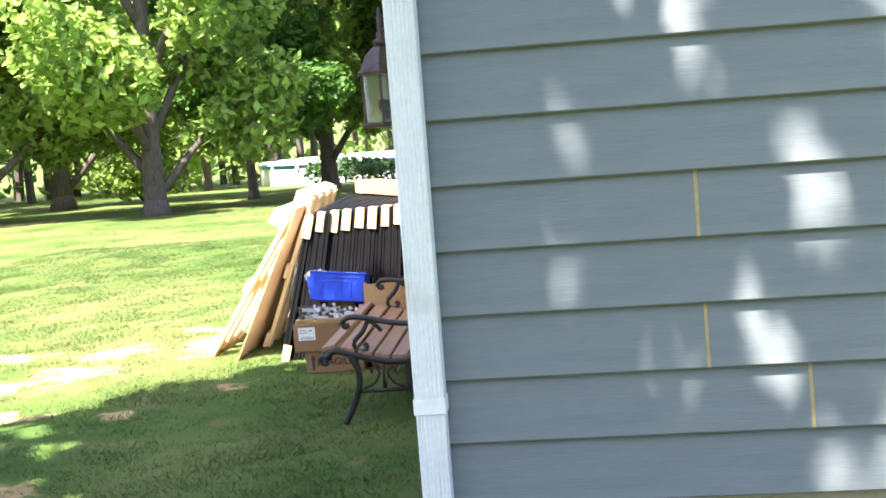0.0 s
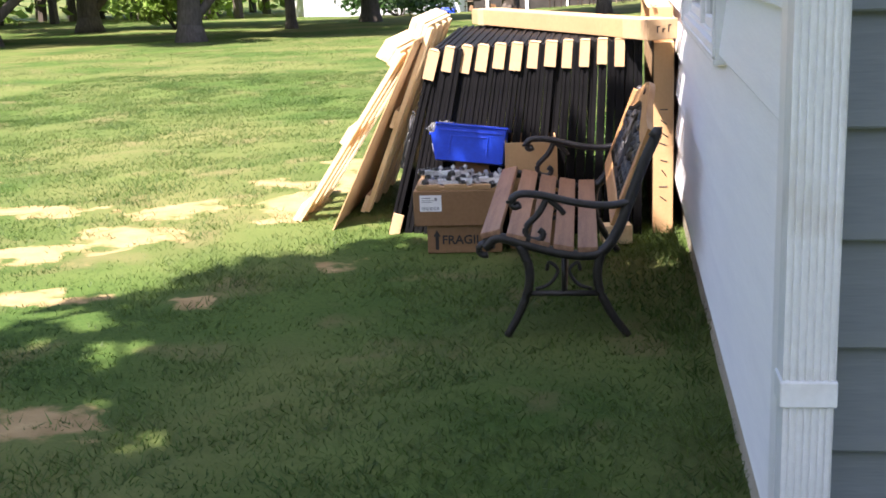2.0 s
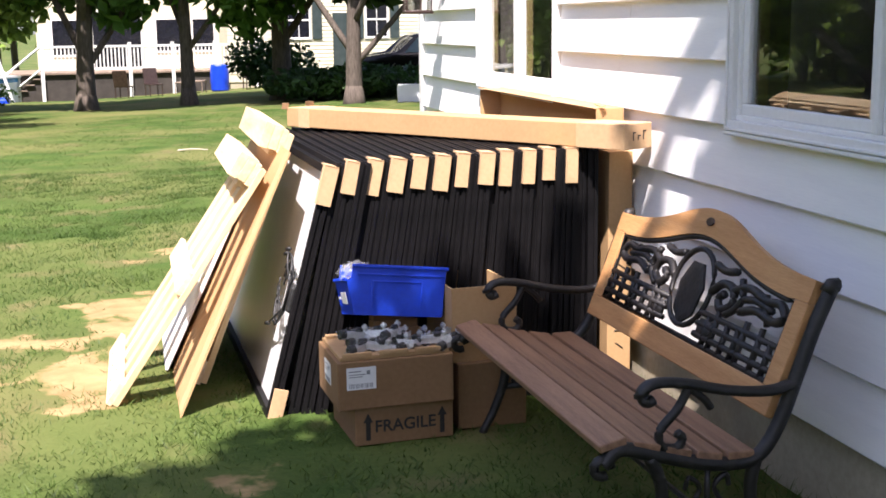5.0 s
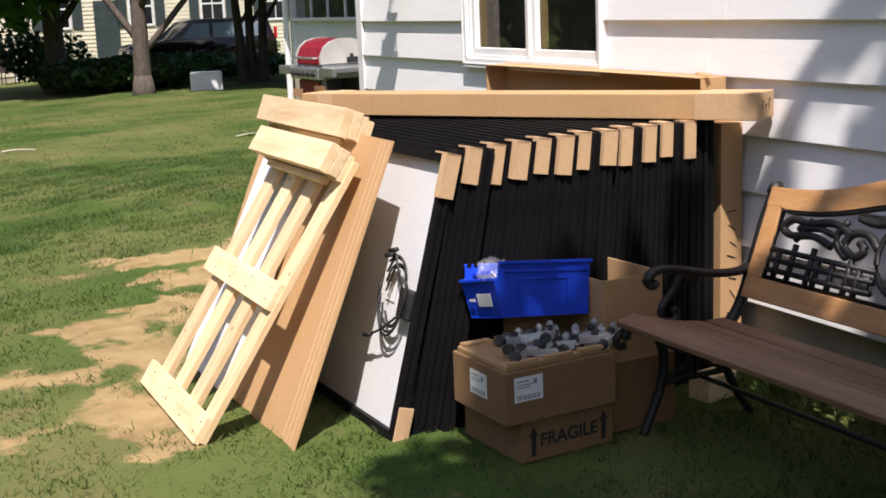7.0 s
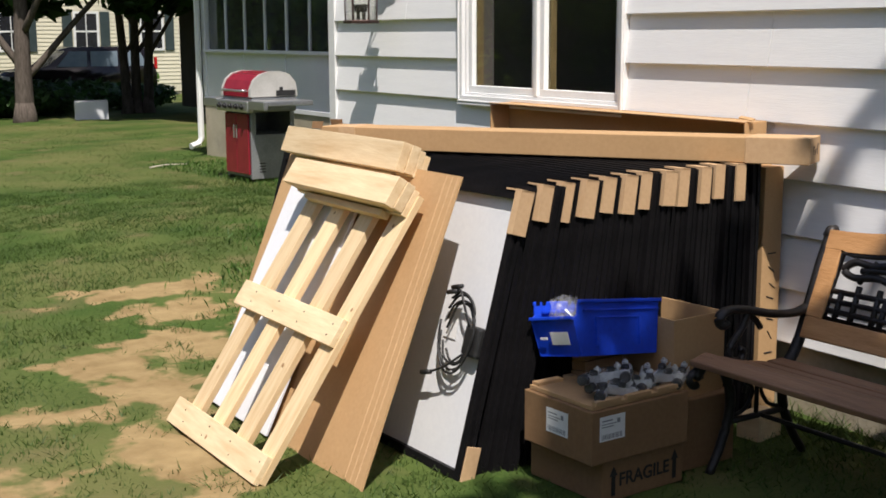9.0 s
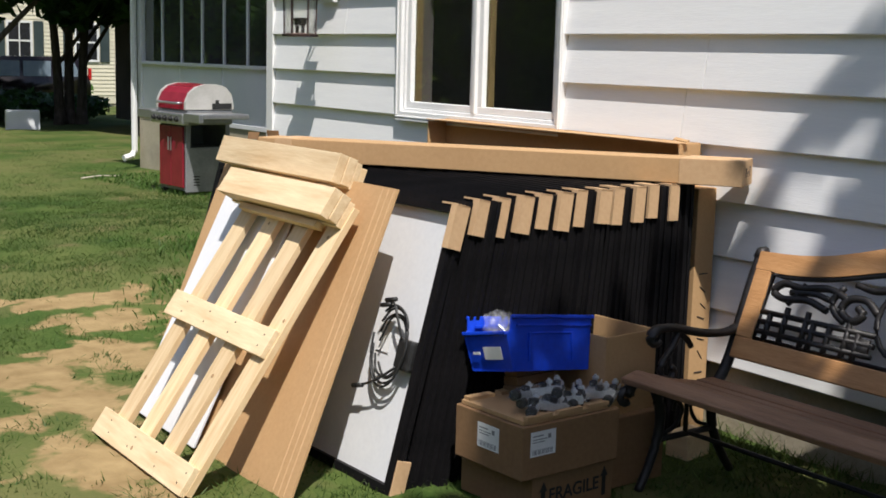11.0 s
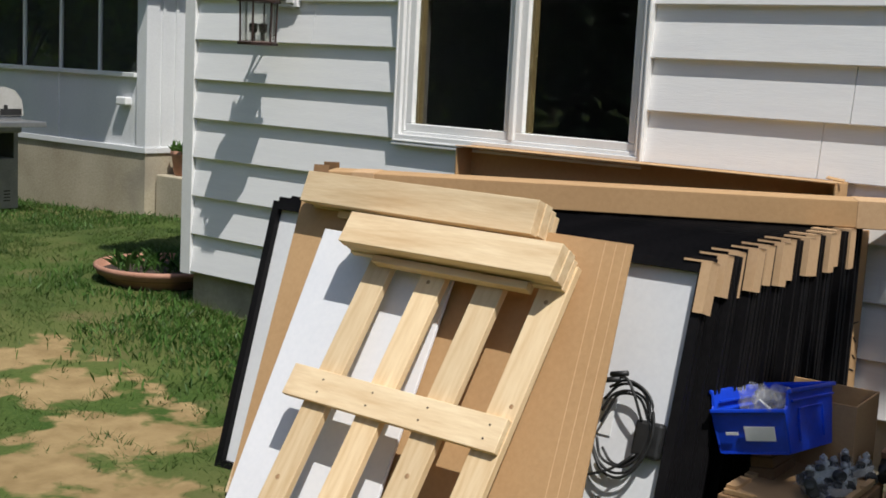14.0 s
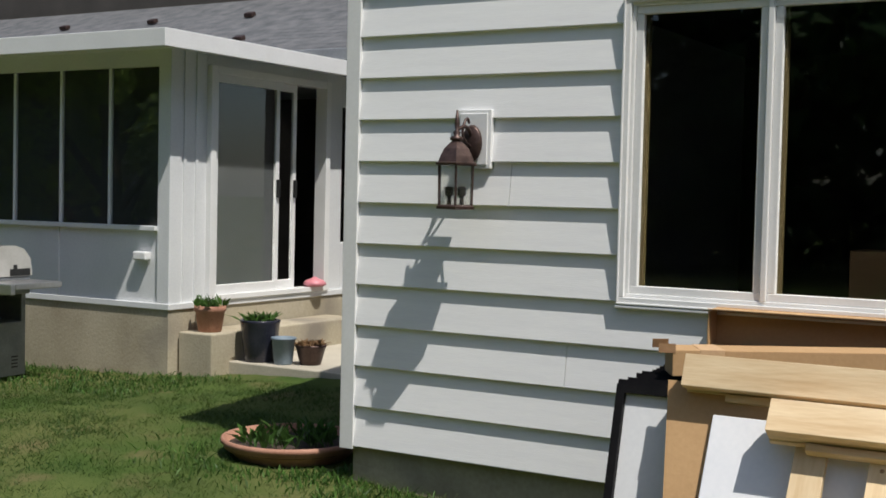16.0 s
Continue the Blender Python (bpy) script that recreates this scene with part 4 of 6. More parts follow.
def wall_cartons():
    """A flat carton on edge between the stack and the wall, and an open tray carton above it."""
    t = thing("flat_carton", pose(-0.122, 4.79, G), "flat brown carton standing on edge against the wall", "carton")
    part("carton_body", boxes(((0, 0, 0), (0.095, 1.7, 0.915)), bevel=0.003), CARD, t)
    for k, z in enumerate((0.60, 0.54, 0.49, 0.43, 0.36, 0.30, 0.23, 0.17)):
        bm = tube(bmesh.new(), [(0.028 + 0.006 * (k % 3), -0.001, z + 0.012 * (k % 2)), (0.068 - 0.005 * (k % 2), -0.001, z - 0.01 * (k % 3))], 0.0024, 4)
        part("pen_mark", bm, INK, t, "handwritten marker stroke")
    t = thing("open_carton", pose(-0.145, 4.88, 0.872), "open brown cardboard tray carton against the wall", "carton")
    part("carton_back", boxes(((0.110, 0, 0), (0.115, 1.63, 0.155)), bevel=0.001), CARD, t)
    part("carton_floor", boxes(((0.005, 0, 0), (0.110, 1.63, 0.005))), CARD, t)
    part("carton_end", boxes(((0.005, 0, 0.005), (0.110, 0.005, 0.15))), CARD, t)
    part("carton_end", boxes(((0.005, 1.625, 0.005), (0.110, 1.63, 0.145))), CARD, t)
    part("top_flap", boxes(((0.0, 0.0, 0), (0.012, 1.63, 0.004)), bevel=0.001), CARD_LIGHT, t, "creased top edge", m=pose(-0.004, 0, 0.152, 0, 0, 0))
    part("carton_top", boxes(((0.004, 0.004, 0.1495), (0.110, 1.626, 0.153))), CARD, t)
    part("torn_corner", boxes(((0, 0, 0), (0.02, 0.06, 0.003))), CARD, t, "bent corner flap", m=pose(0.02, -0.02, 0.158, 8, -18, 8))


wall_cartons()


# ---------------------------------------------------------------- sheets and pallets leaning on the stack
def leaning(name, x, y, z, lean, label, category, turn=0.0, group=""):
    """A thing that leans on the stack: local x is its outward normal reversed, y across, z up the slope."""
    return thing(name, pose(x, y, z, 0, lean, 0) @ pose(0, 0, 0, turn, 0, 0), label, category, group)


def sheets():
    t = leaning("cardboard_sheet", -1.722, 4.905, G, 25.3, "large brown cardboard sheet leaning on the panels", "cardboard sheet", 0)
    bm = bmesh.new()
    # slightly slanted near edge
    q = [(-0.03, -0.01), (1.20, -0.01), (1.345, 1.035), (0.08, 1.035)]
    lo = [bm.verts.new((-0.006, a, b)) for a, b in q]
    hi = [bm.verts.new((0.0, a, b)) for a, b in q]
    for i in range(4):
        bm.faces.new((lo[i], lo[(i + 1) % 4], hi[(i + 1) % 4], hi[i]))
    bm.faces.new(lo[::-1])
    bm.faces.new(hi)
    part("sheet", bm, CARD, t)
    bm = bmesh.new()
    for o in (0.018, 0.05, 0.085):
        tube(bm, [(-0.006, o, 0.0), (-0.006, o + 0.08, 1.03)], 0.0012, 4)
    part("crease", bm, CARD_LIGHT, t, "pressed fold lines along the edge")
    t = leaning("white_sheet", -1.752, 5.515, G + 0.005, 26.0, "white foam packing sheet leaning on the cardboard", "packing sheet", 0)
    part("sheet", boxes(((-0.012, 0.0, 0.0), (0.0, 0.565, 0.94)), bevel=0.003), WHITE_SHEET, t)


sheets()


def pallet(name, x, y, z, lean, width, length, turn, label):
    """A small softwood crate frame: four long boards, two cross boards and a laminated head beam."""
    t = leaning(name, x, y, z, lean, label, "pallet", turn, "leaning pallets")
    rng = random.Random(int(width * 1000))
    for k in range(4):
        c = 0.045 + (width - 0.165) * k / 3
        bm = bmesh.new()
        box(bm, (-0.024, -0.046, 0.01), (0.0, 0.046, length - 0.02), None, 0.002)
        part("long_board", bm, PINE, t, m=pose(rng.uniform(-0.001, 0.001), c, 0, rng.uniform(-0.4, 0.4)))
    for s in (0.0, 0.455 * length):
        part("cross_board", boxes(((-0.046, 0.0, s), (-0.024, width, s + 0.098)), bevel=0.002), PINE_CROSS, t)
    part("cross_board", boxes(((-0.060, 0.13 * width, length - 0.128), (-0.024, 0.86 * width, length - 0.105)), ((-0.046, 0.0, length - 0.105), (-0.024, width, length - 0.01)), bevel=0.002), PINE_CROSS, t)
    for k in range(2):
        part("beam_layer", boxes(((-0.046 - 0.036 * (k + 1), 0.004 * k, length - 0.10 - 0.004 * k), (-0.046 - 0.036 * k - 0.001, width - 0.003 * k, length - 0.002)), bevel=0.002), PINE_CROSS, t)
    nail = mesh_of("nail_head", tube(bmesh.new(), [(-0.0475, 0, 0), (-0.045, 0, 0)], 0.003, 6), BRONZE)
    for k in range(4):
        c = 0.045 + (width - 0.165) * k / 3
        for s in (0.03, 0.07, 0.455 * length + 0.03, 0.455 * length + 0.07):
            piece("nail_head", nail, t, pose(0, c + rng.uniform(-0.02, 0.02), s))
    knot = mesh_of("knot", lathe([(0.003, -0.0004), (0.007, -0.0002), (0.008, 0.0002), (0.004, 0.0006)], 10), mat("wood_knot", (0.30, 0.17, 0.08), (0.46, 0.29, 0.15), 60, 0.7))
    for k in range(5):
        c = 0.045 + (width - 0.165) * (k % 4) / 3
        piece("knot", knot, t, pose(-0.0243, c + rng.uniform(-0.025, 0.025), rng.uniform(0.15, 0.9) * length, 0, -90, 0))
    for k in range(1):
        piece("knot", knot, t, pose(-0.0463, rng.uniform(0.06, width - 0.06), 0.025 + rng.uniform(0, 0.05) + (k % 2) * 0.455 * length, 0, -90, 0))
    return t


pallet("pallet", -1.952, 5.10, G - 0.015, 34.2, 0.78, 1.075, 0.0, "pale new softwood pallet leaning on the cardboard sheets")
pallet("pallet", -1.614, 5.262, G, 21.5, 0.92, 1.066, 0.0, "pale softwood pallet behind the cardboard, its laminated beam on top")


# ---------------------------------------------------------------- boxes with hardware
def small_boxes():
    t = thing("fragile_box", pose(-1.167, 4.402, G, 0, 0, 4.0), "flat brown cardboard box printed FRAGILE on the grass", "box")
    part("carton_body", boxes(((0, 0, 0), (0.345, 0.33, 0.132)), bevel=0.004), CARD_SHADED, t)
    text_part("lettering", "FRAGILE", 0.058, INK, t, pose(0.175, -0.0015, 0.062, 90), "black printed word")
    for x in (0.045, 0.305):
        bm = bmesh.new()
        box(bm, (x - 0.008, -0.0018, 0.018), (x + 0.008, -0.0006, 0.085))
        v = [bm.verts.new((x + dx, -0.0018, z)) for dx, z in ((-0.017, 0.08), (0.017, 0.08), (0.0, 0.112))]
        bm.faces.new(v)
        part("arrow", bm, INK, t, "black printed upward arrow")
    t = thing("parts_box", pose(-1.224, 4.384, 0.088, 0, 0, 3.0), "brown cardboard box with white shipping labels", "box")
    part("carton_body", boxes(((0, 0, 0), (0.40, 0.315, 0.165)), bevel=0.004), CARD_SHADED, t)
    for m, nm in ((pose(0.080, -0.001, 0.108, 90), "front"), (pose(-0.001, 0.155, 0.098, 90, 0, -90), "side")):
        l = part("shipping_label", boxes(((-0.050, -0.038, 0), (0.050, 0.038, 0.001))), PAPER, t, "white shipping label", m=m)
        bm = boxes(*[((-0.042 + 0.0055 * k, -0.033, 0.001), (-0.042 + 0.0055 * k + 0.0032 - 0.0014 * (k % 3 == 0), -0.017, 0.0014)) for k in range(15)],
                   ((-0.042, 0.022, 0.001), (0.0, 0.026, 0.0014)), ((-0.042, 0.012, 0.001), (0.015, 0.015, 0.0014)), ((-0.042, 0.004, 0.001), (0.005, 0.007, 0.0014)), ((0.018, 0.012, 0.001), (0.03, 0.026, 0.0014)))
        part("print_bars", bm, GREY_INK, l, "unreadable print and bar code")
    bm = boxes(((0.012, 0.012, 0.166), (0.388, 0.303, 0.180)), bevel=0.002)
    ins = part("card_insert", bm, CARD, t, "die-cut cardboard insert on top")
    for k in range(3):
        part("insert_tab", boxes(((0.02 + 0.125 * k, 0.006, 0.180), (0.12 + 0.125 * k, 0.022, 0.192))), CARD, ins)
        part("insert_tab", boxes(((0.02 + 0.125 * k, 0.27, 0.180), (0.12 + 0.125 * k, 0.30, 0.190))), CARD, ins)
    return t


small_boxes()


def clamp(m):
    """A bagged aluminium mounting clamp: channel bar, bolt, black end knobs and a crumpled clear bag."""
    t = thing("mounting_clamp", m, "aluminium mounting clamp in a clear plastic bag", "clamp", "bagged clamps on the box")
    part("bar", boxes(((-0.062, -0.012, 0.003), (0.062, 0.012, 0.008)), ((-0.062, -0.012, 0.008), (0.062, -0.008, 0.026)), ((-0.062, 0.008, 0.008), (0.062, 0.012, 0.026)), bevel=0.001), ALU, t)
    part("bolt", tube(bmesh.new(), [(0.035, 0, 0.008), (0.035, 0, 0.052)], 0.005, 8), ALU, t)
    part("nut", lathe([(0.010, 0), (0.011, 0.002), (0.011, 0.008), (0.010, 0.010)], 6), ALU, t, m=pose(0.035, 0, 0.036))
    part("knob", lathe([(0.012, 0), (0.017, 0.003), (0.017, 0.022), (0.012, 0.026)], 10), BLACK_RUBBER, t, "black end cap", m=pose(-0.066, 0, 0.016, 0, 90, 0))
    part("knob", lathe([(0.009, 0), (0.013, 0.003), (0.013, 0.014), (0.009, 0.017)], 10), BLACK_RUBBER, t, "black end cap", m=pose(0.012, 0, 0.024))
    bm = bmesh.new()
    bmesh.ops.create_icosphere(bm, subdivisions=3, radius=1.0)
    for v in bm.verts:
        k = 1 + 0.35 * noise.noise(v.co * 2.4) + 0.2 * noise.noise(v.co * 6.0)
        v.co = Vector((v.co.x * 0.074 * k, v.co.y * 0.022 * k, max(0.001, 0.016 + v.co.z * 0.022 * k)))
    part("bag", bm, BAG, t, "crumpled clear bag").visible_shadow = False
    return t


def hardware():
    rng = random.Random(11)
    base = clamp(pose(-1.13, 4.452, 0.270, 0, 0, 42))
    for k in range(13):
        row, i = divmod(k, 5)
        copy_thing(base, pose(-1.145 + 0.066 * (i + 0.4 * (row == 1)) + (0.066 if row == 0 else 0), 4.450 + 0.052 * (row == 1) + 0.03 * (row == 2) + rng.uniform(-0.01, 0.01), 0.270 + (0.034 if row == 2 else 0.008 * (k % 2)),
                              rng.uniform(-14, 14), rng.uniform(-14, 10), rng.choice((28, 42, 55, -20)) + rng.uniform(-8, 8)))


hardware()


def blue_bin():
    """Open stacking bin of blue plastic: straight sides, a low lip at one end with a white tag, bags bulging over the lip."""
    t = thing("storage_bin", pose(-1.150, 4.548, 0.376, -12, 6, 1), "blue plastic stacking bin full of bagged parts", "bin")
    W, D, H = 0.33, 0.195, 0.172

    def wall(q, th):
        bm = bmesh.new()
        lo = [bm.verts.new(p) for p in q]
        hi = [bm.verts.new(Vector(p) + Vector(th)) for p in q]
        n = len(q)
        for i in range(n):
            bm.faces.new((lo[i], lo[(i + 1) % n], hi[(i + 1) % n], hi[i]))
        bm.faces.new(lo[::-1])
        bm.faces.new(hi)
        bmesh.ops.bevel(bm, geom=list(bm.edges), offset=0.0015, segments=1, affect="EDGES")
        return bm

    side = [(0.012, 0, 0), (W - 0.006, 0, 0), (W + 0.004, 0, H), (0.0, 0, H), (0.0, 0, 0.128), (-0.018, 0, 0.118)]
    for y in (0.0, D):
        sd = part("bin_side", wall([(x, y + (0.010 if y else -0.010) * z / H, z) for x, _, z in side], (0, 0.006, 0)), BLUE_PLASTIC, t)
        o = -0.004 if y == 0 else 0.006
        part("side_rib", boxes(((0.02, y + o - 0.010, H - 0.034), (W, y + o - 0.004, H - 0.028)), ((0.07, y + o - 0.006, 0.03), (0.078, y + o - 0.001, 0.12)), ((W - 0.085, y + o - 0.006, 0.03), (W - 0.077, y + o - 0.001, 0.12)),
                               ((0.078, y + o - 0.007, 0.115), (W - 0.085, y + o - 0.001, 0.12)), bevel=0.001), BLUE_PLASTIC, sd)
    part("bin_floor", boxes(((0.01, 0.006, 0), (W - 0.006, D, 0.006))), BLUE_PLASTIC, t)
    part("bin_back", boxes(((W - 0.006, 0.006, 0.006), (W, D, H - 0.004))), BLUE_PLASTIC, t)
    part("bin_front", wall([(0.012, -0.002, 0.004), (0.012, D + 0.006, 0.004), (-0.018, D + 0.010, 0.122), (-0.018, -0.006, 0.122)], (0.006, 0, 0)), BLUE_PLASTIC, t)
    part("rim", boxes(((0.0, -0.018, H - 0.010), (W + 0.010, -0.008, H + 0.002)), ((0.0, D + 0.012, H - 0.010), (W + 0.010, D + 0.022, H + 0.002)), ((W, -0.008, H - 0.010), (W + 0.012, D + 0.012, H + 0.002)), ((-0.026, -0.008, 0.112), (-0.016, D + 0.012, 0.124)), bevel=0.003), BLUE_PLASTIC, t, "thick moulded rim")
    lean = pose(-0.0045, 0, 0.055, 0, -14, 0)
    part("tag", boxes(((-0.004, 0.03, -0.018), (-0.002, 0.115, 0.022))), PAPER, t, "white paper tag on the lip", m=lean)
    part("tag_print", boxes(((-0.004, 0.135, -0.002), (-0.002, 0.17, 0.006))), PAPER, t, "small white printed bar", m=lean)
    rng = random.Random(8)
    # crumpled bags, heaped highest over the lip
    for k, (x, y, z, g) in enumerate(((0.012, 0.05, 0.135, 1.1), (0.035, 0.10, 0.145, 1.15), (0.08, 0.08, 0.140, 1.0), (0.14, 0.07, 0.135, 1.0), (0.16, 0.13, 0.135, 0.9), (0.22, 0.10, 0.135, 1.0), (0.28, 0.09, 0.125, 0.8))):
        bm = bmesh.new()
        bmesh.ops.create_icosphere(bm, subdivisions=3, radius=1.0)
        for v in bm.verts:
            q = 1 + 0.42 * noise.noise(v.co * 2.2 + Vector((k * 7.0, 0, 0))) + 0.25 * noise.noise(v.co * 5.0 + Vector((0, k * 5.0, 0)))
            v.co = Vector((v.co.x * 0.040, v.co.y * 0.034, v.co.z * 0.038)) * q * g
        part("parts_bag", bm, BAG, t, "crumpled clear bag of parts", m=pose(x, y, z, rng.uniform(-30, 30), rng.uniform(-30, 30), rng.uniform(0, 180))).visible_shadow = False
    for k in range(9):
        part("metal_bracket", boxes(((-0.04, -0.01, -0.003), (0.04, 0.01, 0.003)), ((-0.04, -0.01, 0.003), (-0.034, 0.01, 0.022)), bevel=0.001), ALU, t,
             m=pose(0.04 + 0.03 * k, 0.10 + rng.uniform(-0.05, 0.05), 0.115 + rng.uniform(-0.01, 0.025), rng.uniform(-40, 40), rng.uniform(-50, 50), rng.uniform(0, 180)))


blue_bin()
pad = thing("cardboard_pad", pose(-1.060, 4.62, 0.2685, -8, 0, 3), "folded cardboard pad under the blue bin", "cardboard")
part("folded_card", boxes(((0, 0, 0), (0.17, 0.07, 0.030)), ((0.004, 0.002, 0.031), (0.165, 0.068, 0.060)), ((0.006, 0.004, 0.061), (0.160, 0.066, 0.082)), bevel=0.003), CARD_SHADED, pad)


def side_boxes():
    t = thing("cardboard_box", pose(-0.79, 4.48, G, 0, 0, 2), "closed brown cardboard box on the grass", "box")
    part("carton_body", boxes(((0, 0, 0), (0.25, 0.36, 0.235)), bevel=0.004), CARD_SHADED, t)
    t = thing("open_box", pose(-0.805, 4.50, G + 0.236, 0, 0, 5), "open-topped brown cardboard box", "box")
    part("carton_floor", boxes(((0, 0, 0), (0.24, 0.30, 0.006))), CARD, t)
    for a, b in (((0, 0, 0.006), (0.24, 0.006, 0.262)), ((0, 0.294, 0.006), (0.24, 0.30, 0.262)), ((0, 0.006, 0.006), (0.006, 0.294, 0.262)), ((0.234, 0.006, 0.006), (0.24, 0.294, 0.262))):
        part("carton_side", boxes((a, b), bevel=0.001), CARD, t)
    t = thing("wood_offcut", pose(-0.36, 4.55, G, 0, 0, 10), "short block of pale wood on the grass", "wood block")
    part("block", boxes(((0, 0, 0), (0.14, 0.09, 0.09)), bevel=0.004), PINE_CROSS, t)


side_boxes()


# ---------------------------------------------------------------- grill, planter and pots
def grill():
    t = thing("gas_grill", pose(1.54, 13.02, -0.06, 0, 0, 4) @ Matrix.Diagonal((0.91, 0.91, 0.91, 1)), "gas grill with a red lid and steel side shelves", "grill")
    side = part("cart_side", boxes(((-0.26, -0.29, 0.03), (0.26, -0.265, 0.50)), ((-0.26, -0.29, 0.50), (-0.20, -0.265, 0.74)), ((0.21, -0.29, 0.50), (0.26, -0.265, 0.74)), bevel=0.005), GRILL_GREY, t, "grey side panel with an open shelf above")
    for k in range(4):
        for x in (-0.17, 0.10):
            # no hole is cut: a black strip paints the shade of each slot
            part("vent_slot", boxes(((x, -0.293, 0.10 + 0.03 * k), (x + 0.07, -0.2895, 0.112 + 0.03 * k))), BLACK_RUBBER, side, "raised black strip painted as a shaded vent slot")
    part("inner_shelf", boxes(((-0.26, -0.265, 0.48), (0.24, 0.265, 0.50))), GRILL_GREY, t)
    part("cart_side", boxes(((-0.26, 0.265, 0.03), (0.26, 0.29, 0.74)), bevel=0.006), GRILL_GREY, t)
    part("cart_back", boxes(((0.24, -0.265, 0.05), (0.26, 0.265, 0.74))), GRILL_GREY, t)
    part("cart_floor", boxes(((-0.26, -0.265, 0.05), (0.24, 0.265, 0.08))), GRILL_GREY, t)
    for s in (-1, 1):
        d = part("door", boxes(((-0.285, 0.005 if s > 0 else -0.265, 0.08), (-0.262, 0.265 if s > 0 else -0.005, 0.72)), bevel=0.005), RED_ENAMEL, t, "dark red cabinet door")
        part("handle", tube(bmesh.new(), [(-0.30, s * 0.03, 0.46), (-0.30, s * 0.03, 0.60)], 0.008, 8), STEEL, d)
    part("firebox", boxes(((-0.27, -0.34, 0.74), (0.27, 0.34, 0.90)), bevel=0.02), GRILL_GREY, t)
    p = part("control_panel", boxes(((-0.34, -0.37, 0.74), (-0.26, 0.37, 0.86)), bevel=0.015), STEEL, t, "brushed steel control panel")
    for k in range(5):
        part("knob", lathe([(0.03, 0), (0.03, 0.012), (0.02, 0.016), (0.018, 0.035)], 14), BLACK_RUBBER, p, m=pose(-0.34, -0.26 + 0.13 * k, 0.80, 0, -90, 0))
    # arched lid: red front and top, steel cheeks
    arc = [(-0.28, 0.90), (-0.275, 0.98), (-0.235, 1.07), (-0.16, 1.13), (-0.05, 1.16), (0.08, 1.16), (0.18, 1.13), (0.25, 1.05), (0.27, 0.95), (0.27, 0.90)]

    def arch(ya, yb, g=1.0):
        bm = bmesh.new()
        a = [bm.verts.new((x * g, ya, 0.9 + (z - 0.9) * g)) for x, z in arc]
        b = [bm.verts.new((x * g, yb, 0.9 + (z - 0.9) * g)) for x, z in arc]
        for i in range(len(arc)):
            j = (i + 1) % len(arc)
            bm.faces.new((a[i], a[j], b[j], b[i]))
        bm.faces.new(a[::-1])
        bm.faces.new(b)
        return bm

    lid = part("lid", arch(-0.30, 0.30), RED_ENAMEL, t, "curved red enamel lid", smooth=False)
    for s in (-1, 1):
        part("lid_cheek", arch(*sorted((s * 0.30, s * 0.345)), 1.02), CHEEK_GREY, lid, "pale grey lid cheek")
        # solid black plates on the cheek paint the dark inside of the opening
        part("cheek_opening", boxes(((0.02, min(s * 0.344, s * 0.350), 0.905), (0.25, max(s * 0.344, s * 0.350), 0.965)), ((0.06, min(s * 0.344, s * 0.350), 0.965), (0.10, max(s * 0.344, s * 0.350), 1.0))), BLACK_RUBBER, lid, "black plate standing for the shaded hinge opening")
    part("lid_handle", tube(bmesh.new(), spline([(-0.27, -0.24, 0.965), (-0.33, -0.22, 0.965), (-0.335, 0, 0.965), (-0.33, 0.22, 0.965), (-0.27, 0.24, 0.965)], 5), 0.012, 8), STEEL, lid, "steel tube handle", smooth=True)
    for s in (-1, 1):
        a, b = sorted((s * 0.37, s * 0.72))
        part("side_shelf", boxes(((-0.28, a, 0.82), (0.25, b, 0.87)), ((-0.33, a, 0.78), (-0.28, b, 0.87)), bevel=0.008), STEEL, t, "grey side shelf")
    for x in (-0.22, 0.22):
        for y in (-0.26, 0.26):
            part("caster", lathe([(0.02, -0.015), (0.03, -0.012), (0.03, 0.012), (0.02, 0.015)], 12), TYRE, t, m=pose(x, y, 0.02, 90))


grill()


def pot(name, x, y, z, profile, material, label, plant=0, leaf=None, tall=0.15, spread=0.1, m_leaf=None):
    """A thick-walled pot with soil and, where asked, a tuft of leaves."""
    t = thing(name, pose(x, y, z), label, "pot")
    inner = [(max(0.005, r - 0.018), h) for r, h in profile[::-1]]
    part("pot_wall", lathe(profile + [(profile[-1][0] - 0.018, profile[-1][1])] + [(inner[1][0] if len(inner) > 1 else inner[0][0], profile[-1][1] - 0.05)], 28), material, t, smooth=True)
    part("soil", lathe([(profile[-1][0] - 0.025, profile[-1][1] - 0.055), (profile[-1][0] - 0.02, profile[-1][1] - 0.045), (0.01, profile[-1][1] - 0.035)], 20), SOIL, t)
    if plant:
        rng = np.random.default_rng(int(plant + x * 100))
        vs, fs = [], []
        for k in range(plant):
            a, r = rng.uniform(0, 6.28), spread * math.sqrt(rng.random())
            b = Vector((r * math.cos(a), r * math.sin(a), profile[-1][1] - 0.04))
            h = tall * rng.uniform(0.5, 1.1)
            tip = b + Vector((rng.normal(0, 0.06), rng.normal(0, 0.06), h))
            w = Vector((math.sin(a), math.cos(a), 0)) * rng.uniform(0.006, 0.02)
            i = len(vs)
            mid = (b + tip) / 2 + Vector((0, 0, 0.02))
            vs += [b, mid - w, tip, mid + w]
            fs.append((i, i + 1, i + 2, i + 3))
        o = new("foliage", raw_mesh("foliage", [tuple(v) for v in vs], fs, m_leaf or WEED))
        o.parent = t
    return t


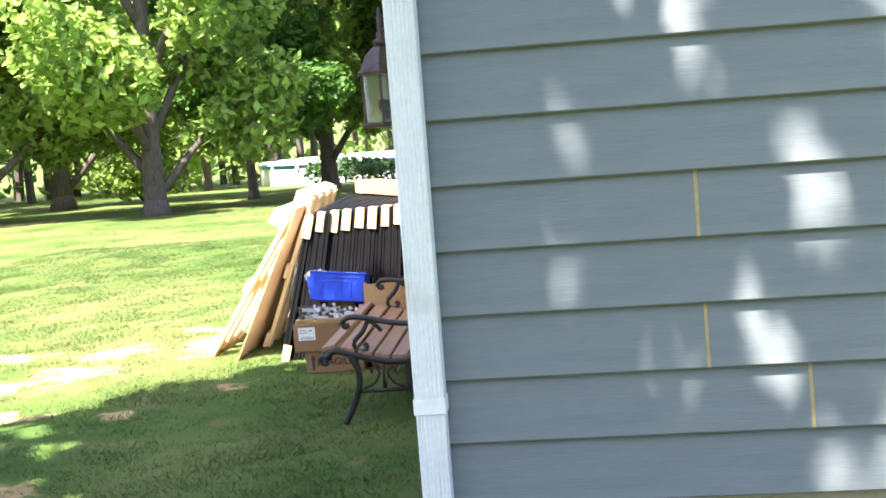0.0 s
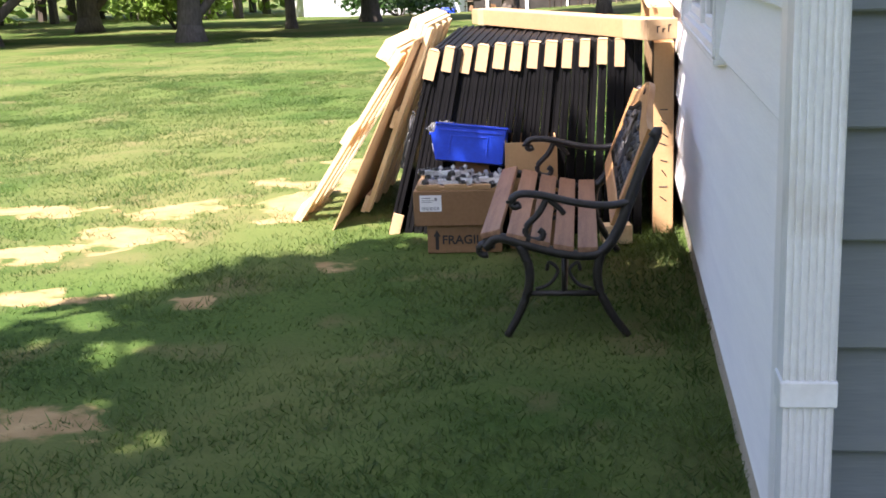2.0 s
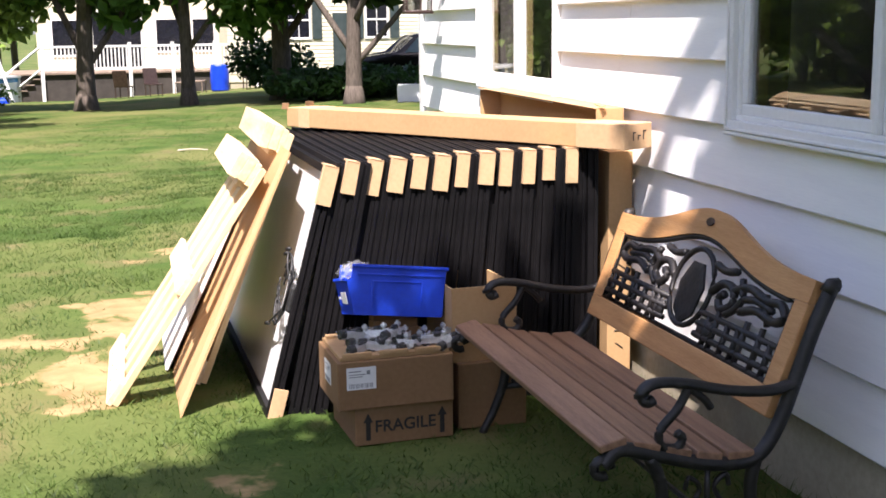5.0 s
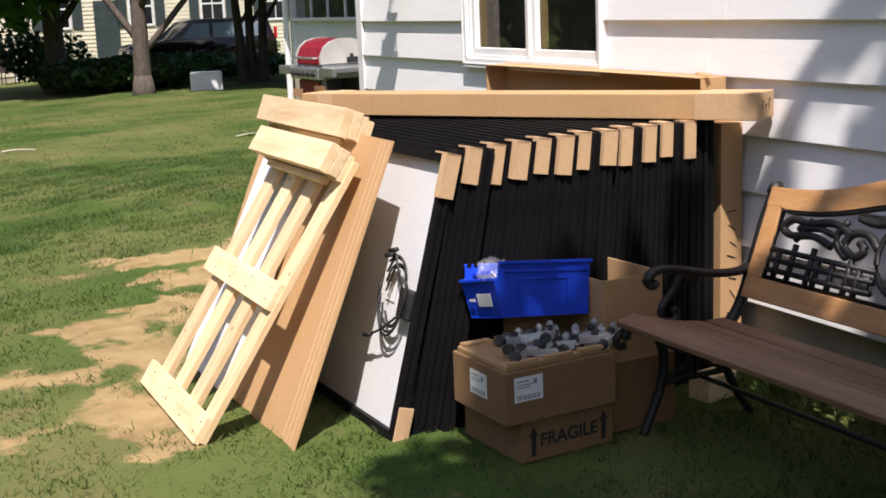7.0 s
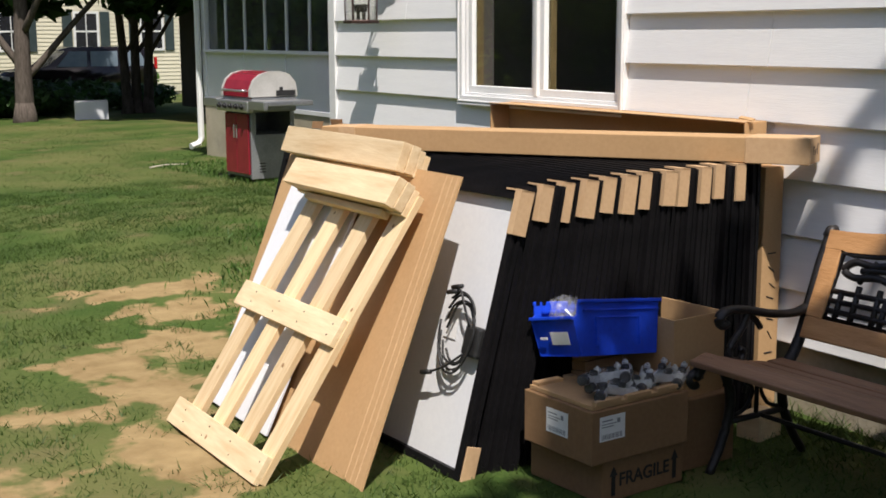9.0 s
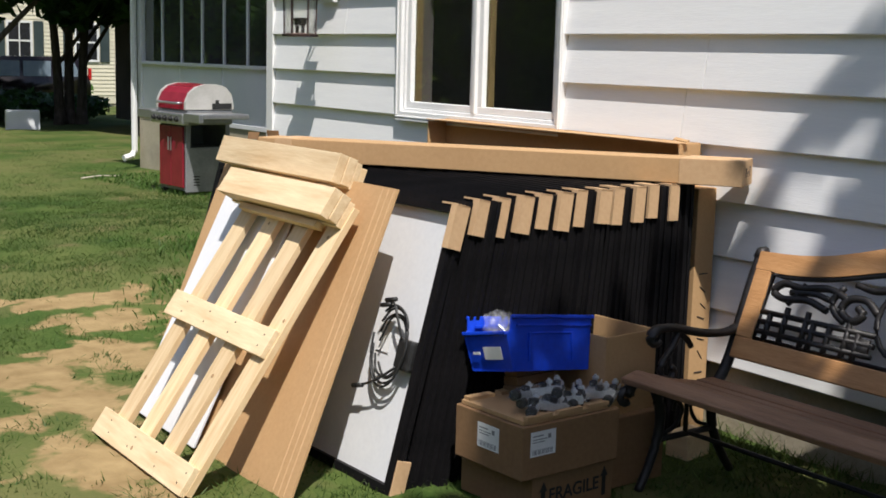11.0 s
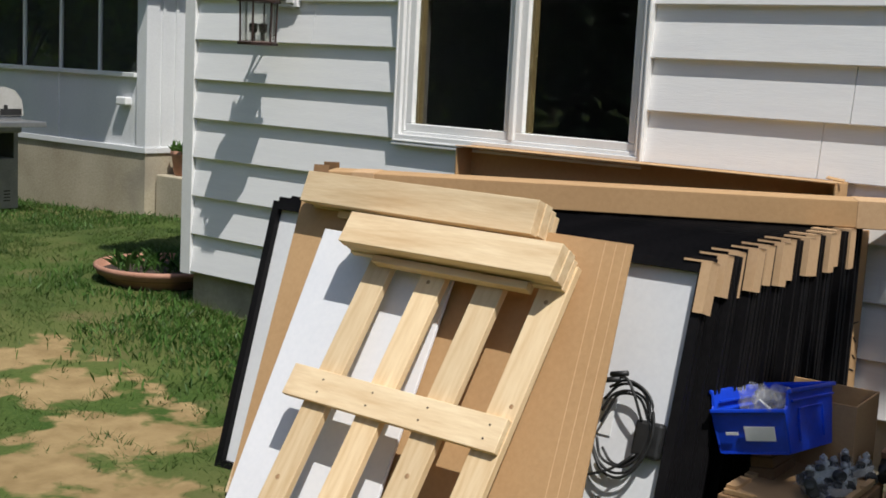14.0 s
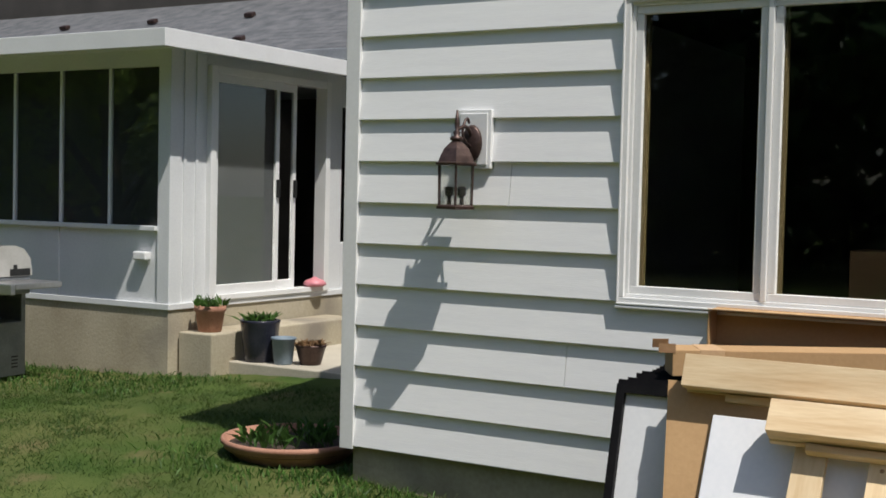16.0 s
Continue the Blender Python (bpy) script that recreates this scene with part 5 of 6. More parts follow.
pot("planter_bowl", 0.28, 8.93, -0.02, [(0.20, 0.0), (0.24, 0.015), (0.31, 0.08), (0.36, 0.135), (0.385, 0.155), (0.38, 0.175)], TERRACOTTA, "wide low terracotta planter bowl with seedlings", 170, None, 0.11, 0.26)
pot("flower_pot", 2.82, 11.215, 0.10, [(0.118, 0), (0.124, 0.01), (0.145, 0.18), (0.158, 0.31), (0.166, 0.33), (0.16, 0.338)], NAVY_POT, "dark navy glazed flower pot with small seedlings", 90, None, 0.10, 0.12)
pot("bucket", 2.80, 10.96, 0.10, [(0.070, 0), (0.074, 0.01), (0.092, 0.195), (0.102, 0.20), (0.102, 0.215)], BLUEGREY_POT, "blue-grey plastic bucket on the patio")
pot("hanging_pot", 2.92, 10.78, 0.10, [(0.075, 0), (0.085, 0.01), (0.120, 0.14), (0.125, 0.145), (0.125, 0.16)], BRONZE, "dark hanging pot with dried plants", 120, None, 0.08, 0.10, mat("dry_plant", (0.16, 0.09, 0.04), (0.28, 0.17, 0.08), 9, 0.9))
pot("clay_pot", 2.62, 11.57, 0.33, [(0.085, 0), (0.095, 0.01), (0.118, 0.16), (0.128, 0.17), (0.128, 0.21)], TERRACOTTA, "terracotta pot with seedlings on the step", 70, None, 0.12, 0.12)


def stick(x, y, l, a):
    t = thing("stick", pose(x, y, float(gz(x, y)) + 0.02, 0, 0, a), "pale fallen stick / length of hose on the lawn", "stick")
    part("twig", tube(bmesh.new(), spline([(0, 0, 0), (l * 0.5, 0.02, 0.01), (l, -0.01, 0)], 4), 0.012, 6, 1, 0.5), PATIO, t)


stick(-1.36, 15.9, 0.36, -5)
# the second one stands for the pale hose near the porch
stick(1.1, 15.07, 0.5, 18)

# ---------------------------------------------------------------- plants
def leaf_cloud(name, centres, radii, count, size, rng, material, flatten=0.75):
    """Leaves as small bent quads, thick on the outside of each clump, with gaps between."""
    centres, radii = np.array(centres, float), np.array(radii, float)
    pick = rng.choice(len(centres), count, p=radii ** 2 / (radii ** 2).sum())
    d = rng.normal(size=(count, 3))
    d /= np.linalg.norm(d, axis=1)[:, None]
    r = radii[pick] * (0.45 + 0.62 * rng.random(count) ** 0.6)
    p = centres[pick] + d * r[:, None] * np.array([1, 1, flatten])
    n = d * 0.5 + rng.normal(size=(count, 3)) * 0.7 + np.array([0, 0, 0.5])
    n /= np.linalg.norm(n, axis=1)[:, None]
    a = np.cross(n, rng.normal(size=(count, 3)))
    a /= np.linalg.norm(a, axis=1)[:, None]
    b = np.cross(n, a)
    s = size * rng.uniform(0.6, 1.3, count)[:, None]
    v = np.stack([p - a * s, p - b * s * 0.55 + n * s * 0.15, p + a * s, p + b * s * 0.55 + n * s * 0.15], 1).reshape(-1, 3)
    i = np.arange(count)[:, None] * 4 + np.arange(4)
    return raw_mesh(name, v.tolist(), i.tolist(), material)


def tree(x, y, height, spread, trunk_r, seed, material, leaves=5000, leaf=0.16, clear=0.28, stems=1, label="leafy shade tree on the lawn", lean=(0, 0)):
    rng = np.random.default_rng(seed)
    z0 = float(gz(x, y)) - 0.1
    t = thing("tree", pose(x, y, z0), label, "tree")
    bm = bmesh.new()
    centres, radii = [], []
    for s in range(stems):
        off = Vector((0.25 * (s - (stems - 1) / 2), 0.1 * (s % 2), 0))
        topx, topy = lean[0] + rng.normal(0, 0.3) + off.x * 2.5, lean[1] + rng.normal(0, 0.3)
        trunk = spline([off, off + Vector((topx * 0.08, topy * 0.08, height * 0.15)), off + Vector((topx * 0.35, topy * 0.35, height * 0.4)), off + Vector((topx * 0.8, topy * 0.8, height * 0.72))], 6)
        r0 = trunk_r / math.sqrt(stems)
        tube(bm, [trunk[0] - Vector((0, 0, 0.2))] + trunk, r0, 10, 1, 0.35)
        tube(bm, [off - Vector((0, 0, 0.1)), off + Vector((0, 0, height * 0.05))], r0 * 1.40, 10, 1, 0.62)
        limbs = max(4, 9 // stems)
        for k in range(limbs):
            f = clear + (0.95 - clear) * (k + rng.random() * 0.5) / limbs
            st = trunk[min(len(trunk) - 1, int(f * 0.95 * len(trunk) / 0.95 * 0.9))]
            a = k * 2.4 + rng.uniform(-0.5, 0.5)
            reach = spread * (1.0 - 0.45 * f) * rng.uniform(0.7, 1.0)
            end = Vector((lean[0] * f + reach * math.cos(a), lean[1] * f + reach * math.sin(a), max(st.z + 0.2, height * (f * 0.75 + 0.18) + rng.uniform(-0.3, 0.6))))
            mid = (Vector(st) + end) / 2 + Vector((0, 0, 0.12 * reach))
            tube(bm, spline([st, mid, end], 5), r0 * 0.38, 6, 1, 0.25)
            for q in range(4):
                c = Vector(st).lerp(end, 0.55 + 0.16 * q) + Vector(rng.normal(0, 0.25 * spread / 3, 3))
                centres.append(c)
                radii.append(spread * rng.uniform(0.16, 0.30))
    for k in range(6):
        a = k * 1.05
        centres.append(Vector((lean[0] + 0.35 * spread * math.cos(a), lean[1] + 0.35 * spread * math.sin(a), height * rng.uniform(0.82, 0.97))))
        radii.append(spread * rng.uniform(0.2, 0.32))
    part("trunk", bm, BARK, t, smooth=True)
    o = new("crown", leaf_cloud("crown", centres, radii, leaves, leaf, rng, material))
    o.parent = t
    return t


def shade_tree():
    """A wide spreading tree, out of view, whose crown hangs over the house corner and the bench; small gaps are cut
    into it, more towards the house, to place sun dapples.
    """
    rng = np.random.default_rng(21)
    t = thing("tree", pose(0, 0, 0), "wide spreading shade tree beside the house corner", "tree")
    bm = bmesh.new()
    trunk = spline([(-2.6, -6.2, -0.3), (-2.5, -5.9, 1.4), (-2.2, -4.8, 3.4), (-1.7, -2.6, 5.4)], 8)
    tube(bm, trunk, 0.34, 12, 1, 0.45)
    centre, cs, rs = Vector((-1.58, -1.03, 6.1)), [], []
    for k in range(60):
        a, r = (k * 2.4, 2.3 * math.sqrt((k + 0.5) / 36)) if k < 36 else ((k - 36) * 2 * math.pi / 24, 2.45)
        c = centre + Vector((r * math.cos(a), r * math.sin(a), rng.uniform(-0.6, 0.8) * (1 - 0.25 * r)))
        cs.append(c)
        rs.append(rng.uniform(0.5, 0.75) if k < 36 else rng.uniform(0.42, 0.55))
        st = trunk[-1 - (k % 6)]
        tube(bm, spline([st, (Vector(st) + c) / 2 + Vector((0, 0, 0.3)), c], 4), 0.05, 5, 1, 0.3)
    # upper crown layer added up the sun's way to block more sky
    for k in range(36):
        a, r = k * 2.4, 2.2 * math.sqrt((k + 0.5) / 36)
        c = Vector((-2.45 + r * math.cos(a), -2.75 + r * math.sin(a), 9.5 + rng.uniform(-0.7, 0.9)))
        cs.append(c)
        rs.append(rng.uniform(0.55, 0.8))
        st = trunk[-1 - (k % 3)]
        tube(bm, spline([st, (Vector(st) + c) / 2 + Vector((0, 0, 0.3)), c], 4), 0.05, 5, 1, 0.3)
    part("trunk", bm, BARK, t, smooth=True)
    full = leaf_cloud("crown", cs, rs, 30000, 0.12, rng, LEAF, 0.8)
    v = np.empty(len(full.vertices) * 3, np.float32)
    full.vertices.foreach_get("co", v)
    quads = v.reshape(-1, 4, 3)
    mid = quads.mean(1)
    # leaves are removed along the sun's way to place dapples, mostly on the house side
    flat = mid[:, :2] - np.outer(mid[:, 2] - 6.1, np.array([SUN_WAY.x, SUN_WAY.y]) / SUN_WAY.z)
    keep = np.ones(len(mid), bool)
    for k in range(50):
        if k >= 42:
            g = np.array([rng.uniform(-1.75, -1.15), rng.uniform(1.35, 1.95)])
        elif k < 30:
            g = np.array([rng.uniform(-0.9, 0.8), rng.uniform(-2.1, -0.7)])
        else:
            g = np.array([rng.uniform(-4.0, 1.0), rng.uniform(-3.4, 1.3)])
        keep &= np.hypot(*((flat - g) / np.array([1.0, rng.uniform(0.8, 1.5)])).T) > rng.uniform(0.10, 0.145)
    # further holes cut at the west edge to break up the shade border
    edge = np.random.default_rng(5)
    for k in range(18):
        g = np.array([edge.uniform(-4.2, -3.5), edge.uniform(-2.4, 0.3)])
        keep &= np.hypot(*(flat - g).T) > edge.uniform(0.09, 0.15)
    quads = quads[keep]
    bpy.data.meshes.remove(full)
    o = new("crown", raw_mesh("crown", quads.reshape(-1, 3).tolist(), np.arange(len(quads) * 4).reshape(-1, 4).tolist(), LEAF))
    o.parent = t


# the unseen tree behind the starting point, placed to shade the bench
shade_tree()
# yard trees
tree(-8.95, 24.0, 9.5, 4.2, 0.30, 1, LEAF_SUNLIT, 20000, 0.145, 0.16)
tree(-7.45, 36.0, 9.0, 4.2, 0.32, 2, LEAF_SUNLIT, 16000, 0.17, 0.24)
tree(-8.6, 31.0, 8.5, 3.2, 0.16, 10, LEAF, 12000, 0.15, 0.27, 1, "slim dark-leaved tree beside the pool")
tree(-3.05, 33.5, 12.0, 5.2, 0.27, 3, LEAF, 15000, 0.24, 0.26)
tree(-0.5, 33.0, 12.0, 5.0, 0.20, 4, LEAF, 14000, 0.24, 0.28)
tree(1.9, 33.0, 12.5, 5.2, 0.30, 5, LEAF_DARK, 14000, 0.24, 0.28)
tree(3.0, 28.5, 10.0, 4.4, 0.22, 6, LEAF_DARK, 11000, 0.22, 0.26)
tree(6.0, 30.2, 9.5, 4.0, 0.24, 7, LEAF, 10000, 0.20, 0.30, 3, "three-stemmed tree in front of the parked car")
tree(-13.5, 24.0, 9.0, 4.5, 0.34, 8, LEAF_SUNLIT, 20000, 0.145, 0.14)
tree(-15.0, 33.0, 11.0, 5.0, 0.36, 9, LEAF_SUNLIT, 8000, 0.24, 0.14)


def bush(x, y, r, h, seed, material, label):
    rng = np.random.default_rng(seed)
    t = thing("bush", pose(x, y, float(gz(x, y))), label, "bush")
    bm = bmesh.new()
    cs, rs = [], []
    for k in range(7):
        a = k * 0.9
        c = Vector((0.55 * r * math.cos(a), 0.55 * r * math.sin(a), h * rng.uniform(0.35, 0.75)))
        tube(bm, [(0, 0, -0.05), c], 0.03, 6, 1, 0.4)
        cs.append(c)
        rs.append(r * rng.uniform(0.4, 0.6))
    part("stems", bm, BARK, t)
    o = new("crown", leaf_cloud("crown", cs, rs, 1500, 0.11, rng, material, h / r * 0.75))
    o.parent = t


bush(4.9, 33.5, 1.7, 0.75, 31, LEAF_DARK, "rounded dark green bush by the neighbour's house")
bush(2.0, 36.0, 1.3, 1.5, 32, LEAF_DARK, "dark green bush by the deck")
bush(8.6, 40.0, 1.2, 1.3, 33, LEAF, "green bush beside the parked car")
# dark leaves here carry the tree shade that lies on this mound
bush(-7.7, 42.5, 1.9, 0.95, 34, LEAF_DARK, "low bush in front of the pool, coloured dark for shade")
bush(2.6, 31.6, 1.3, 0.75, 36, LEAF_DARK, "dark green bush in the shade of the trees")
bush(3.7, 31.2, 1.3, 0.6, 37, LEAF_DARK, "dark green bush in the shade of the trees")
bush(6.6, 33.0, 1.3, 0.6, 38, LEAF_DARK, "low dark bush in front of the parked car")
bush(-12.8, 34.0, 1.4, 1.5, 35, LEAF_SUNLIT, "pale green bush at the edge of the woods")


def woods():
    """The far woods that close the yard, as one mass of leaves with trunks."""
    rng = np.random.default_rng(77)
    t = thing("far_woods", pose(0, 0, 0), "dense green woods along the end of the yard", "woods", "", "stuff")
    cs, rs = [], []
    bm = bmesh.new()
    for k in range(150):
        if k < 90:
            x, y = rng.uniform(-45, -11), rng.uniform(46, 62)
            if x < -20:
                y = rng.uniform(34, 60)
        else:
            x, y = rng.uniform(-12, 40), rng.uniform(62, 75)
        z0 = float(gz(x, y))
        h = rng.uniform(8, 16)
        tube(bm, [(x, y, z0 - 0.3), (x + rng.normal(0, 0.3), y, z0 + h * 0.8)], 0.2, 6, 1, 0.4)
        for q in range(7):
            cs.append((x + rng.normal(0, 1.4), y + rng.normal(0, 1.2), z0 + h * rng.uniform(0.05, 1.0)))
            rs.append(rng.uniform(1.1, 2.4))
    part("trunks", bm, BARK, t)
    o = new("foliage", leaf_cloud("foliage", cs, rs, 42000, 0.34, rng, LEAF_SUNLIT, 0.9))
    o.parent = t
    # trees on the camera's side of the yard, mirrored in the glass
    cs, rs = [], []
    for k in range(80):
        x, y = rng.uniform(-34, -22), rng.uniform(-22, 44)
        for q in range(6):
            cs.append((x + rng.normal(0, 1.5), y + rng.normal(0, 1.5), rng.uniform(0.5, 11)))
            rs.append(rng.uniform(1.3, 2.6))
    for k in range(26):
        x, y = rng.uniform(-24, 22), rng.uniform(-34, -24)
        for q in range(6):
            cs.append((x + rng.normal(0, 1.5), y + rng.normal(0, 1.5), rng.uniform(0.5, 11)))
            rs.append(rng.uniform(1.3, 2.6))
    o = new("foliage", leaf_cloud("foliage", cs, rs, 90000, 0.34, rng, LEAF_DARK, 0.9))
    o.parent = t


woods()


# ---------------------------------------------------------------- far yard: neighbour's house, deck, pool, car
def far_house():
    x0, x1, y0, y1, z0 = 1.5, 13.4, 46.5, 55.0, -0.7
    t = thing("neighbour_house", pose(0, 0, 0), "pale yellow two-storey house with dark shutters", "house")
    wall = part("wall", boxes(((x0, y0, z0), (x1, y1, 6.2))), YELLOW_SIDING, t)
    bm = bmesh.new()
    for k in range(46):
        z = z0 + 0.3 + 0.14 * k
        v = [bm.verts.new(p) for p in ((x0, y0, z + 0.14), (x1, y0, z + 0.14), (x1, y0 - 0.02, z), (x0, y0 - 0.02, z))]
        bm.faces.new(v)
        u = [bm.verts.new(p) for p in ((x0, y0, z), (x1, y0, z))]
        bm.faces.new((v[3], v[2], u[1], u[0]))
    part("siding", bm, YELLOW_SIDING, wall)
    bm = bmesh.new()
    zr = 6.2
    v = [bm.verts.new(p) for p in ((x0 - 0.4, y0 - 0.4, zr), (x1 + 0.4, y0 - 0.4, zr), (x1 + 0.4, y1 + 0.4, zr), (x0 - 0.4, y1 + 0.4, zr), (x0 - 0.4, (y0 + y1) / 2, zr + 2.6), (x1 + 0.4, (y0 + y1) / 2, zr + 2.6))]
    for f in ((0, 1, 5, 4), (2, 3, 4, 5), (0, 4, 3), (1, 2, 5), (0, 3, 2, 1)):
        bm.faces.new([v[i] for i in f])
    part("roof", bm, SHINGLE, t)
    part("foundation", boxes(((x0 + 0.05, y0 + 0.03, z0 - 1.2), (x1 - 0.05, y1, z0 + 0.3))), CONCRETE, t)
    for cx, zc in ((4.1, 1.5), (7.0, 1.5), (9.6, 1.5), (12.0, 1.5), (4.1, 4.2), (7.0, 4.2), (9.6, 4.2), (12.0, 4.2)):
        w = part("window", boxes(((cx - 0.46, y0 - 0.06, zc - 0.7), (cx + 0.46, y0 - 0.02, zc - 0.62)), ((cx - 0.46, y0 - 0.06, zc + 0.62), (cx + 0.46, y0 - 0.02, zc + 0.7)),
                                  ((cx - 0.46, y0 - 0.06, zc - 0.62), (cx - 0.38, y0 - 0.02, zc + 0.62)), ((cx + 0.38, y0 - 0.06, zc - 0.62), (cx + 0.46, y0 - 0.02, zc + 0.62))), RAIL_WHITE, t)
        part("meeting_rail", boxes(((cx - 0.38, y0 - 0.055, zc - 0.03), (cx + 0.38, y0 - 0.025, zc + 0.03))), RAIL_WHITE, w)
        part("glazing_bar", boxes(((cx - 0.015, y0 - 0.055, zc - 0.62), (cx + 0.015, y0 - 0.025, zc + 0.62))), RAIL_WHITE, w)
        part("pane", boxes(((cx - 0.38, y0 - 0.035, zc - 0.62), (cx + 0.38, y0 - 0.023, zc + 0.62))), CELL, w, "dark glass")
        for s in (-1, 1):
            part("shutter", boxes(((min(cx + s * 0.5, cx + s * 0.85), y0 - 0.06, zc - 0.7), (max(cx + s * 0.5, cx + s * 0.85), y0 - 0.02, zc + 0.7)), bevel=0.01), SHUTTER, t, "dark green shutter")
    d = part("door", boxes(((5.35, y0 - 0.06, z0 + 0.35), (6.2, y0 - 0.02, z0 + 2.45)), bevel=0.01), SHUTTER, t, "dark front door")


far_house()


def far_deck():
    x0, x1, y0, y1, top = -6.4, 2.6, 46.5, 51.0, -0.25
    t = thing("deck", pose(0, 0, 0), "raised wooden deck with white railings and stairs", "deck")
    me = mesh_of("floor_board", boxes(((x0, 0, top - 0.04), (x1, 0.14, top))), DECK_WOOD)
    for k in range(30):
        piece("floor_board", me, t, pose(0, y0 + 0.15 * k, 0))
    # a dark board closes the front, painted as the shade below the floor
    part("skirt", boxes(((x0 + 0.1, y0 + 0.1, -2.2), (x1 - 0.1, y0 + 0.16, top - 0.05))), UNDER_DECK_SHADE, t, "dark board standing for the shade under the deck")
    part("rail", boxes(((x0 + 1.4, y0, top + 0.88), (x1, y0 + 0.09, top + 0.96)), ((x0 + 1.4, y0 + 0.02, top + 0.10), (x1, y0 + 0.07, top + 0.15))), RAIL_WHITE, t)
    n = 58
    me = mesh_of("baluster", boxes(((-0.025, 0.02, top + 0.15), (0.025, 0.06, top + 0.88))), RAIL_WHITE)
    for k in range(n):
        piece("baluster", me, t, pose(x0 + 1.45 + (x1 - x0 - 1.5) * k / (n - 1), y0, 0))
    for k in range(6):
        part("post", boxes(((-0.06, -0.01, -2.0), (0.06, 0.11, top + 1.05))), RAIL_WHITE, t, m=pose(x0 + 1.45 + (x1 - x0 - 1.5) * k / 5, y0, 0))
    for k in range(6):
        part("stair_tread", boxes(((x0 - 0.25 * k - 0.3 + 1.4, y0, top - 0.2 - 0.2 * k), (x0 - 0.25 * k + 1.4, y0 + 1.2, top - 0.16 - 0.2 * k))), DECK_WOOD, t)
    part("stair_rail", tube(bmesh.new(), [(x0 + 1.4, y0, top + 0.92), (x0 - 0.3, y0, top - 0.42)], 0.05, 6), RAIL_WHITE, t)
    part("stair_rail", tube(bmesh.new(), [(x0 + 1.4, y0, top + 0.15), (x0 - 0.3, y0, top - 1.15)], 0.04, 6), RAIL_WHITE, t)
    part("back_wall", boxes(((x0 + 1.0, y1, -2.0), (1.5, y1 + 0.2, 5.5))), YELLOW_SIDING, t, "pale house wall behind the deck")
    for cx, w, za, zb in ((-4.3, 0.5, 0.3, 1.6), (-2.4, 0.9, -0.2, 1.9), (-0.4, 0.5, 0.4, 1.6), (0.9, 0.4, 0.4, 1.6)):
        o = part("door_opening" if w > 0.8 else "window", boxes(((cx - w - 0.07, y1 - 0.05, za - 0.07), (cx - w, y1, zb + 0.07)), ((cx + w, y1 - 0.05, za - 0.07), (cx + w + 0.07, y1, zb + 0.07)), ((cx - w, y1 - 0.05, zb), (cx + w, y1, zb + 0.07)), ((cx - w, y1 - 0.05, za - 0.07), (cx + w, y1, za))), RAIL_WHITE, t)
        part("pane", boxes(((cx - w, y1 - 0.03, za), (cx + w, y1 - 0.01, zb))), CELL, o, "dark glass")
    b = thing("barrel", pose(1.05, 44.6, float(gz(1.0, 44.6))), "blue plastic barrel in front of the deck", "barrel")
    part("barrel_body", lathe([(0.28, 0), (0.31, 0.05), (0.33, 0.45), (0.31, 0.88), (0.28, 0.93)], 18), BLUE_PLASTIC, b)
    for x, y, a, c in ((-1.2, 44.5, 20, BRONZE), (-0.2, 44.0, -30, DECK_WOOD), (2.1, 44.3, 10, BRONZE), (-2.2, 44.4, 160, BRONZE), (0.3, 44.9, 70, DECK_WOOD)):
        h = thing("garden_chair", pose(x, y, float(gz(x, y)), 0, 0, a), "brown garden chair in front of the deck", "chair")
        part("seat", boxes(((-0.25, -0.25, 0.38), (0.25, 0.25, 0.42)), bevel=0.01), c, h)
        part("backrest", boxes(((-0.25, 0, 0), (0.25, 0.04, 0.55)), bevel=0.01), c, h, m=pose(0, 0.22, 0.42, -14))
        for sx in (-1, 1):
            for sy in (-1, 1):
                part("leg", tube(bmesh.new(), [(sx * 0.22, sy * 0.22, 0), (sx * 0.22, sy * 0.22, 0.4)], 0.02, 6), c, h)


far_deck()


def pool():
    x, y = -9.1, 48.0
    z = float(gz(x, y)) - 0.22
    t = thing("swimming_pool", pose(x, y, z), "round above-ground pool with a white wall and blue liner", "pool")
    r = 3.6
    part("pool_wall", lathe([(r, -0.3), (r, 1.15), (r - 0.05, 1.15), (r - 0.05, 0.95)], 40), POOL_WALL, t)
    part("top_rail", lathe([(r - 0.12, 1.13), (r + 0.10, 1.13), (r + 0.10, 1.20), (r - 0.12, 1.20)], 40), POOL_WALL, t, "pale top rail")
    part("wall_band", lathe([(r + 0.012, 0.98), (r + 0.02, 1.0), (r + 0.02, 1.12), (r + 0.012, 1.125)], 40), POOL_BLUE, t, "blue band below the top rail")
    part("liner", lathe([(r - 0.2, 1.0), (r - 0.1, 1.04), (0.02, 1.05)], 40), POOL_BLUE, t, "light blue water and liner")
    for k in range(16):
        a = 2 * math.pi * k / 16
        part("upright", boxes(((-0.04, -0.08, -0.2), (0.06, 0.08, 1.14)), bevel=0.01), RAIL_WHITE, t, m=pose(r * math.cos(a), r * math.sin(a), 0, 0, 0, math.degrees(a)))
    part("ladder", tube(bmesh.new(), [(3.3, -2.4, -0.2), (2.7, -2.1, 2.0)], 0.06, 6), RAIL_WHITE, t)
    part("cover_roll", boxes(((2.5, -3.0, -0.1), (3.1, -2.6, 0.5)), bevel=0.08), BLUE_PLASTIC, t, "bundled blue cover")


pool()


